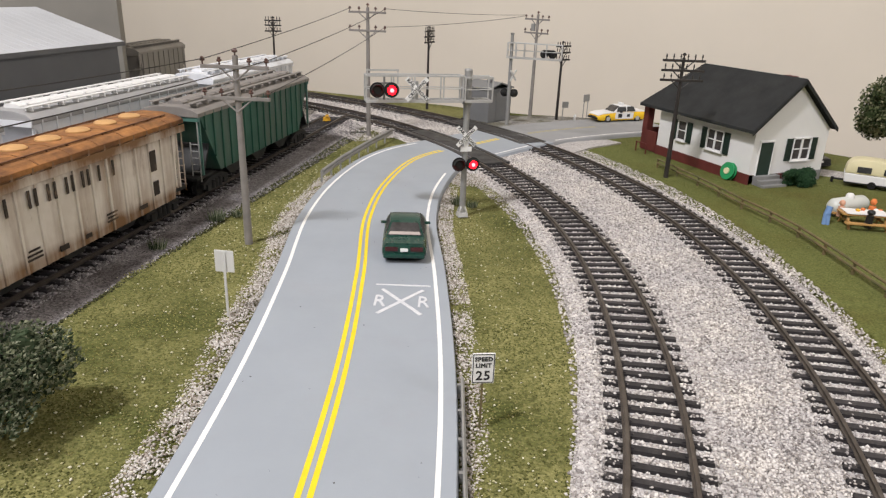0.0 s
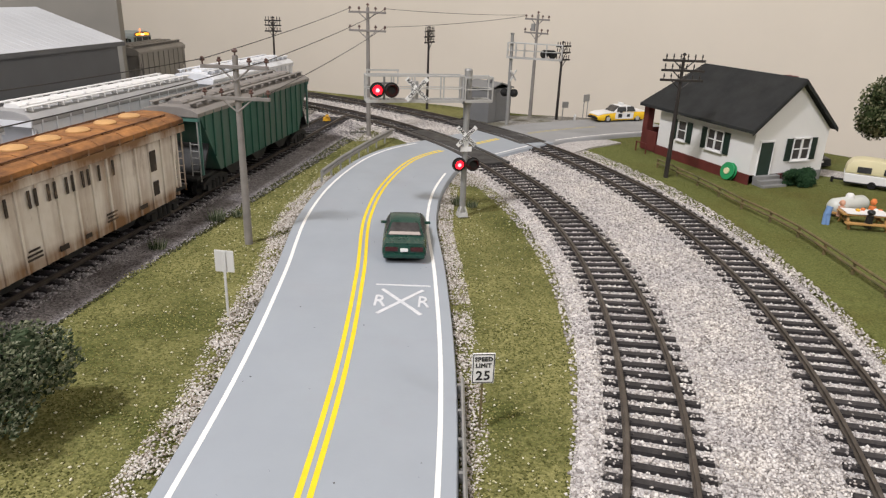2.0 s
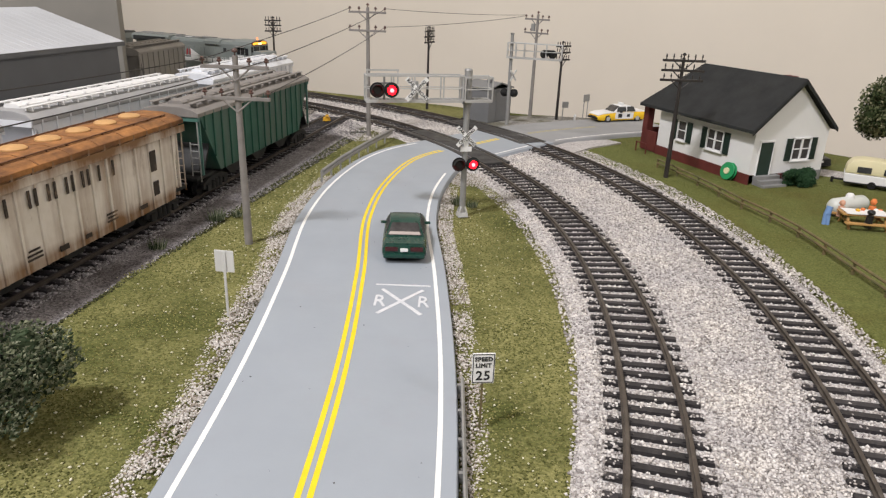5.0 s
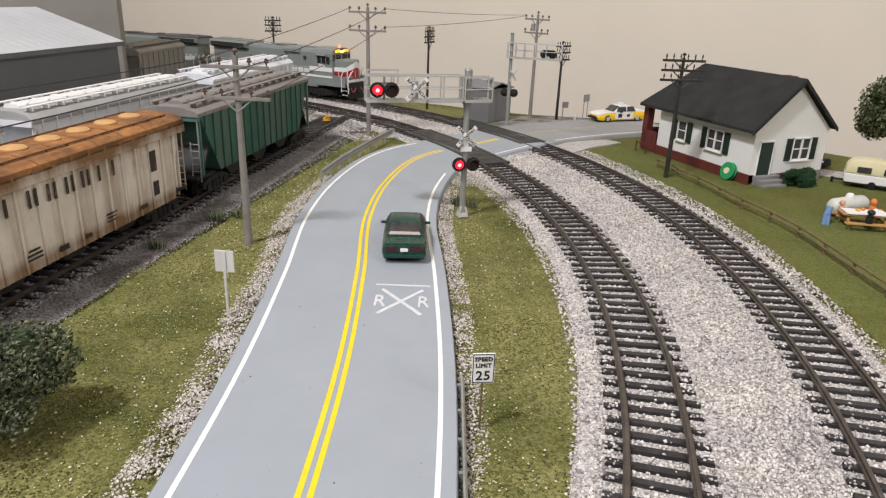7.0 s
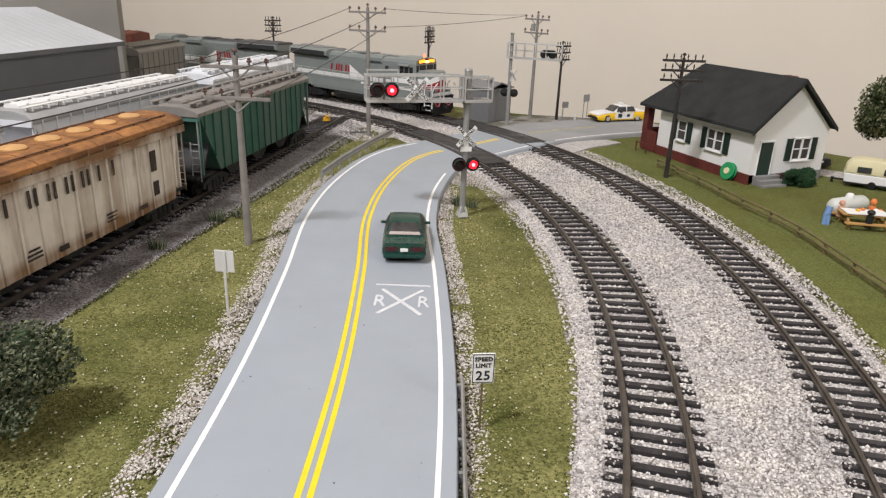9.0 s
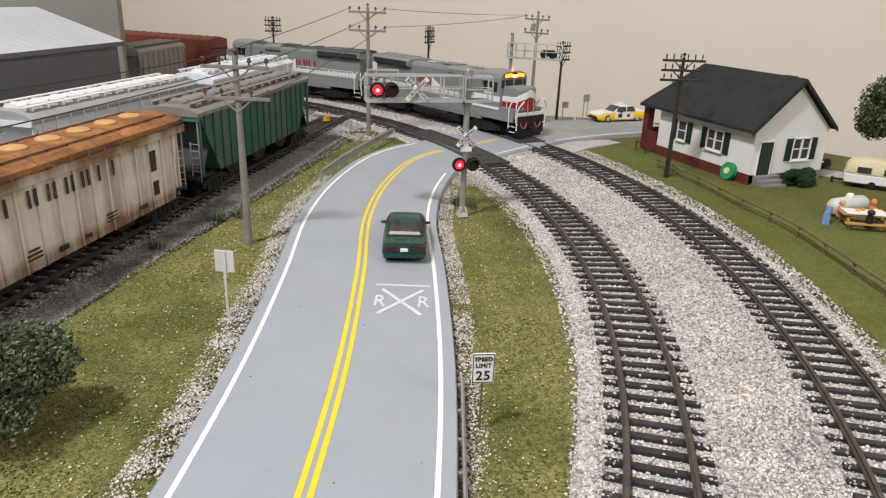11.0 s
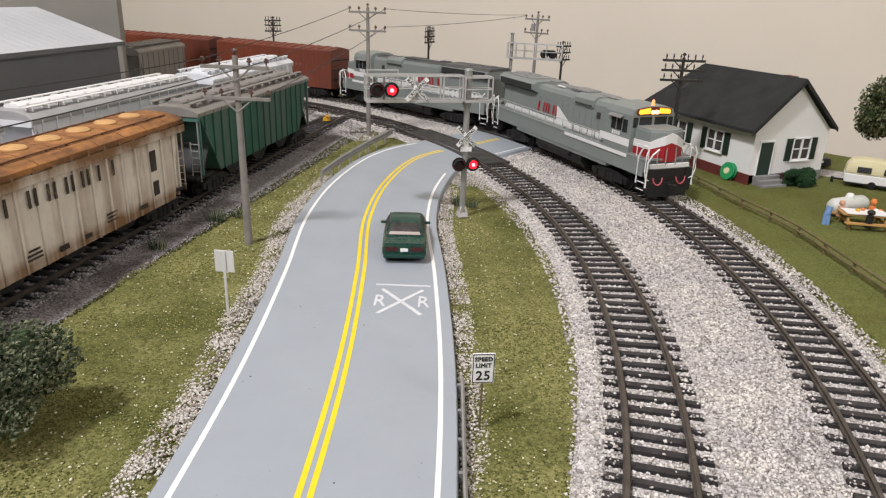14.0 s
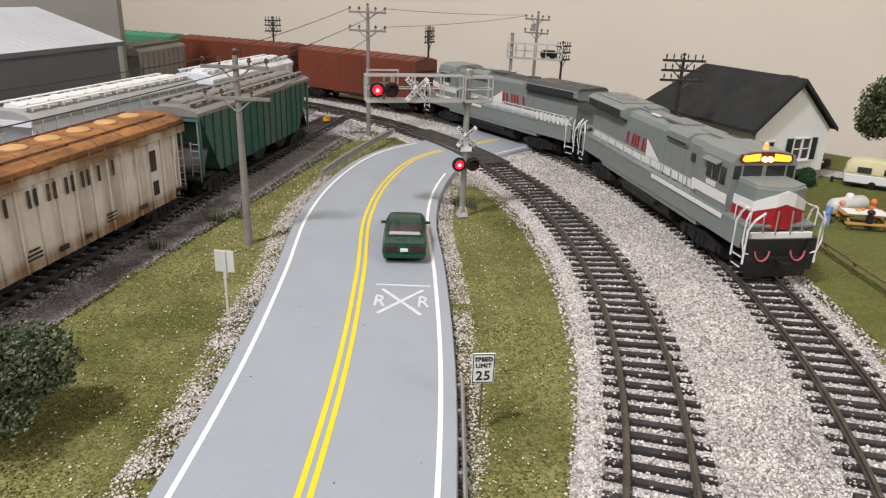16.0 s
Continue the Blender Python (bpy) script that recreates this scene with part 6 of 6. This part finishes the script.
bed = lambda o: -2.75 if abs(o) < 16 else -2.85 - max(0, abs(o) - 17) * 0.3
flatbed = lambda o: -2.75 if abs(o) < 16 else -2.6
pa, oa = along(line_a, -260, 330, -22, 34, 50000, 11, lambda o: bed(o) if o < 0 else flatbed(o), 1.5)
pb, ob_ = along(line_b, -250, 330, -38, 22, 50000, 12, lambda o: bed(o) if o > 0 else flatbed(o), 1.4)
pc, oc = along(SIDE_1, 20, 480, -15, 36, 26000, 13, lambda o: bed(o) if o > 0 else flatbed(o), 1.3)


def off_rails(p, os, first, d=1.5, seed=0):
    """Leaves the rails and most of the tops of the ties clear."""
    rng = np.random.default_rng(seed)
    o, s = os[:, 0], os[:, 1]
    phase = ((s - first) / 7.05) % 1.0 - 0.5
    on_tie = (abs(o) < 15.2) & (abs(phase) < 0.20) & (rng.random(len(o)) > np.where(abs(o) > 10.5, 0.40, 0.02))
    q = p.copy()
    raised = (abs(o) < 15.2) & (abs(phase) < 0.20)
    q[raised, 2] = -1.7  # the few stones that lie on a tie
    return q[(abs(abs(o) - 8.7) > d) & ~on_tie]


def strays(line, s0, s1, o0, o1, n, seed, z):
    """Stones that have rolled past the edge of a bed, fewer further out."""
    p, os = along(line, s0, s1, o0, o1, n, seed, lambda o: z, 1.4)
    far = abs(os[:, 0] - o0) / abs(o1 - o0)
    return p[np.random.default_rng(seed).random(n) > far ** 0.7]


pd, od = along(line_a, 330, 600, -22, 30, 13000, 14, lambda o: bed(o) if o < 0 else flatbed(o))
pe, oe = along(line_b, 330, 760, -38, 22, 22000, 15, lambda o: bed(o) if o > 0 else flatbed(o))
pf, of_ = along(line_a, 335, 560, -62, -20, 9000, 16, lambda o: -3.2)
pf = pf[np.array([0.55 + noise.noise(Vector((p[0], p[1], 4)) * 0.06) for p in pf]) > np.random.default_rng(17).random(len(pf))]
pf = pf[np.array([road_offset(p[0], p[1]) < -40 for p in pf])]
rolled = [pf, off_rails(pd, od, -300), off_rails(pe, oe, -350), strays(line_a, -260, 300, -21, -33, 5000, 51, -4.2), strays(line_b, -250, 260, 21, 36, 6000, 52, -3.6)]
rolled_grey = strays(SIDE_1, 20, 480, 31, 44, 3500, 53, -4.2)
grains("ballast_stones", np.concatenate(rolled + [off_rails(pa, oa, -300), off_rails(pb, ob_, -350)]), 0.64, STONE, "loose pale crushed stones between the ties", "ballast stones", seed=2)
grains("dark_turf_clumps", strays(SIDE_1, 30, 490, 33, 45, 5200, 54, -4.1), 0.75, island("dark_turf", [(0.022, 0.026, 0.012), (0.045, 0.048, 0.02), (0.085, 0.085, 0.035)]), "dark ragged turf clumps at the foot of the cinders", "turf", seed=9, tetra=True)
grains("cinder_stones", np.concatenate([rolled_grey, off_rails(pc, oc, -60)]), 0.7, STONE_GREY, "loose grey cinder stones on the siding", "cinder stones", seed=3)
ps1, o1 = along(ROAD_LINE, 160, 590, 37.6, 46, 11000, 21, lambda o: -3.6 - 0.12 * (o - 37), 1.3)
ps2, o2 = along(ROAD_LINE, 160, 560, -51, -37.6, 20000, 22, lambda o: -3.0 - 0.15 * (abs(o) - 37), 1.3)
ps3, o3 = along(ROAD_LINE, 560, 600, 37.6, 60, 1500, 23, lambda o: -3.4)
shoulder = np.concatenate([ps1, ps2, ps3])
thin = np.array([0.35 + 0.9 * noise.noise(Vector((p[0], p[1], 9)) * 0.09) for p in shoulder]) + 0.25 > np.random.default_rng(77).random(len(shoulder))
grains("shoulder_stones", shoulder[thin], 0.52, STONE_TAN, "loose pale and brown stones along the road edge", "shoulder stones", seed=4)


def scatter(n, x0, x1, y0, y1, seed, keep):
    rng = np.random.default_rng(seed)
    t = rng.random(n) ** 1.4
    y = y0 + (y1 - y0) * t
    x = rng.uniform(x0, x1, n)
    ok = np.array([keep(a, b) for a, b in zip(x, y)])
    x, y = x[ok], y[ok]
    return np.stack([x, y, np.array([ground_z(a, b) for a, b in zip(x, y)]) + 0.15], 1)


def in_middle(x, y):
    r = math.hypot(x - A_C[0], y - A_C[1]) - A_R
    return r < -20.5 + 5 * noise.noise(Vector((x, y, 3)) * 0.08) and road_offset(x, y) > 40 + 4 * noise.noise(Vector((x, y, 7)) * 0.12)


def in_left(x, y):
    edge = -186.6 + (y - 138) * 0.1523 + 31 + 9 * noise.noise(Vector((x, y, 3)) * 0.07) + 4 * noise.noise(Vector((x, y, 3)) * 0.25)
    return x > edge and road_offset(x, y) < -41 + 5 * noise.noise(Vector((x, y, 7)) * 0.1)


def in_right(x, y):
    i = int(np.abs(B_TAB[2][:300] - y).argmin())
    return on_table(x, y, 4) and x - B_TAB[1][i] > 23 + 6 * noise.noise(Vector((x, y, 3)) * 0.08)


turf = np.concatenate([scatter(20000, -20, 75, 110, 430, 31, in_middle), scatter(34000, -175, -60, 110, 620, 32, in_left)])
grains("turf_tufts", turf, 0.42, TUFT, "fine olive turf clumps", "turf", seed=5, tetra=True)
grains("lawn_tufts", scatter(26000, 100, 330, 190, 620, 33, in_right) + np.array([0, 0, 0.75]), 0.36, TUFT_LAWN, "fine green lawn clumps", "lawn", seed=6, tetra=True)


def near_edge(f, seed, spread):
    """Pale flecks, thicker close to the gravel."""
    rng = random.Random(seed)
    return lambda x, y: f(x, y) and rng.random() < math.exp(-max(0.0, min(abs(abs(road_offset(x, y)) - 38), 40)) / spread) + 0.12


flecks = np.concatenate([scatter(4200, -20, 75, 110, 430, 41, near_edge(in_middle, 1, 9)), scatter(8500, -175, -60, 110, 620, 42, near_edge(in_left, 2, 12)), scatter(500, 100, 200, 190, 560, 43, in_right)])
grains("pale_flecks", flecks + np.array([0, 0, 0.25]), 0.42, FLECK, "pale yellowish flecks strewn over the turf", "flecks", seed=7)

specks, _ = along(ROAD_LINE, 150, 560, -30, 30, 70, 61, lambda o: road_z(o) + 0.05)
grains("road_specks", specks, 0.28, BARK, "tiny dark specks of dirt on the road", "dirt specks", flat=0.3, seed=8)


# ---------------------------------------------------------------- what moves
SPEED = 61.06  # millimetres a second along the far track


def train_pose(s_mid, turn_round=False, half=62):
    xf, yf, _ = line_b(s_mid - half)
    xr, yr, _ = line_b(s_mid + half)
    ang = math.degrees(math.atan2(yf - yr, xf - xr))
    return mm((xf + xr) / 2, (yf + yr) / 2, 0.0, ang + (180 if turn_round else 0))


def motions():
    lead = [(LOCO_1, 83, False), (LOCO_2, 308, True), (CARS[0], 514, False), (CARS[1], 698, False), (CARS[2], 882, False)]
    for ob, gap, back in lead:
        walk(ob, [(k * 0.5, train_pose(gap - 0.8 - 2.2 * max(0.0, k * 0.5 - 14.5) / 1.5 + SPEED * (16 - k * 0.5), back, 65 if gap < 400 else 62)) for k in range(33)])
    swaps = (0.3, 0.92, 1.72, 2.3, 2.9, 3.56, 4.22, 4.8, 5.44, 6.08, 6.72, 7.42, 8.22, 8.76, 9.4, 10.03, 10.67, 11.3, 11.9, 12.7, 13.3, 13.9, 14.72, 15.22, 15.9)
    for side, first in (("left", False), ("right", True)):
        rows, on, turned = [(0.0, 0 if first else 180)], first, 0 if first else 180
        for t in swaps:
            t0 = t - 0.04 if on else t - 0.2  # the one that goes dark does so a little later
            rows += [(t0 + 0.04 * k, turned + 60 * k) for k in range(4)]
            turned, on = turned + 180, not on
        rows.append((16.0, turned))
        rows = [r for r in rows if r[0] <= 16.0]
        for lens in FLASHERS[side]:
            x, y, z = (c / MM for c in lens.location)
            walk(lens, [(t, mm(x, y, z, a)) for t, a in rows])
    for wheel, car in WHEELS:
        r = wheel.location.z / MM
        way = -1 if car is LOCO_2 else 1
        x0 = wheel.location.x / MM
        step = 0.1
        n = int(16 / step)
        walk(wheel, [(k * step, mm(x0, 0, r, ry=way * math.degrees(SPEED * k * step / r))) for k in range(n + 1)])


motions()
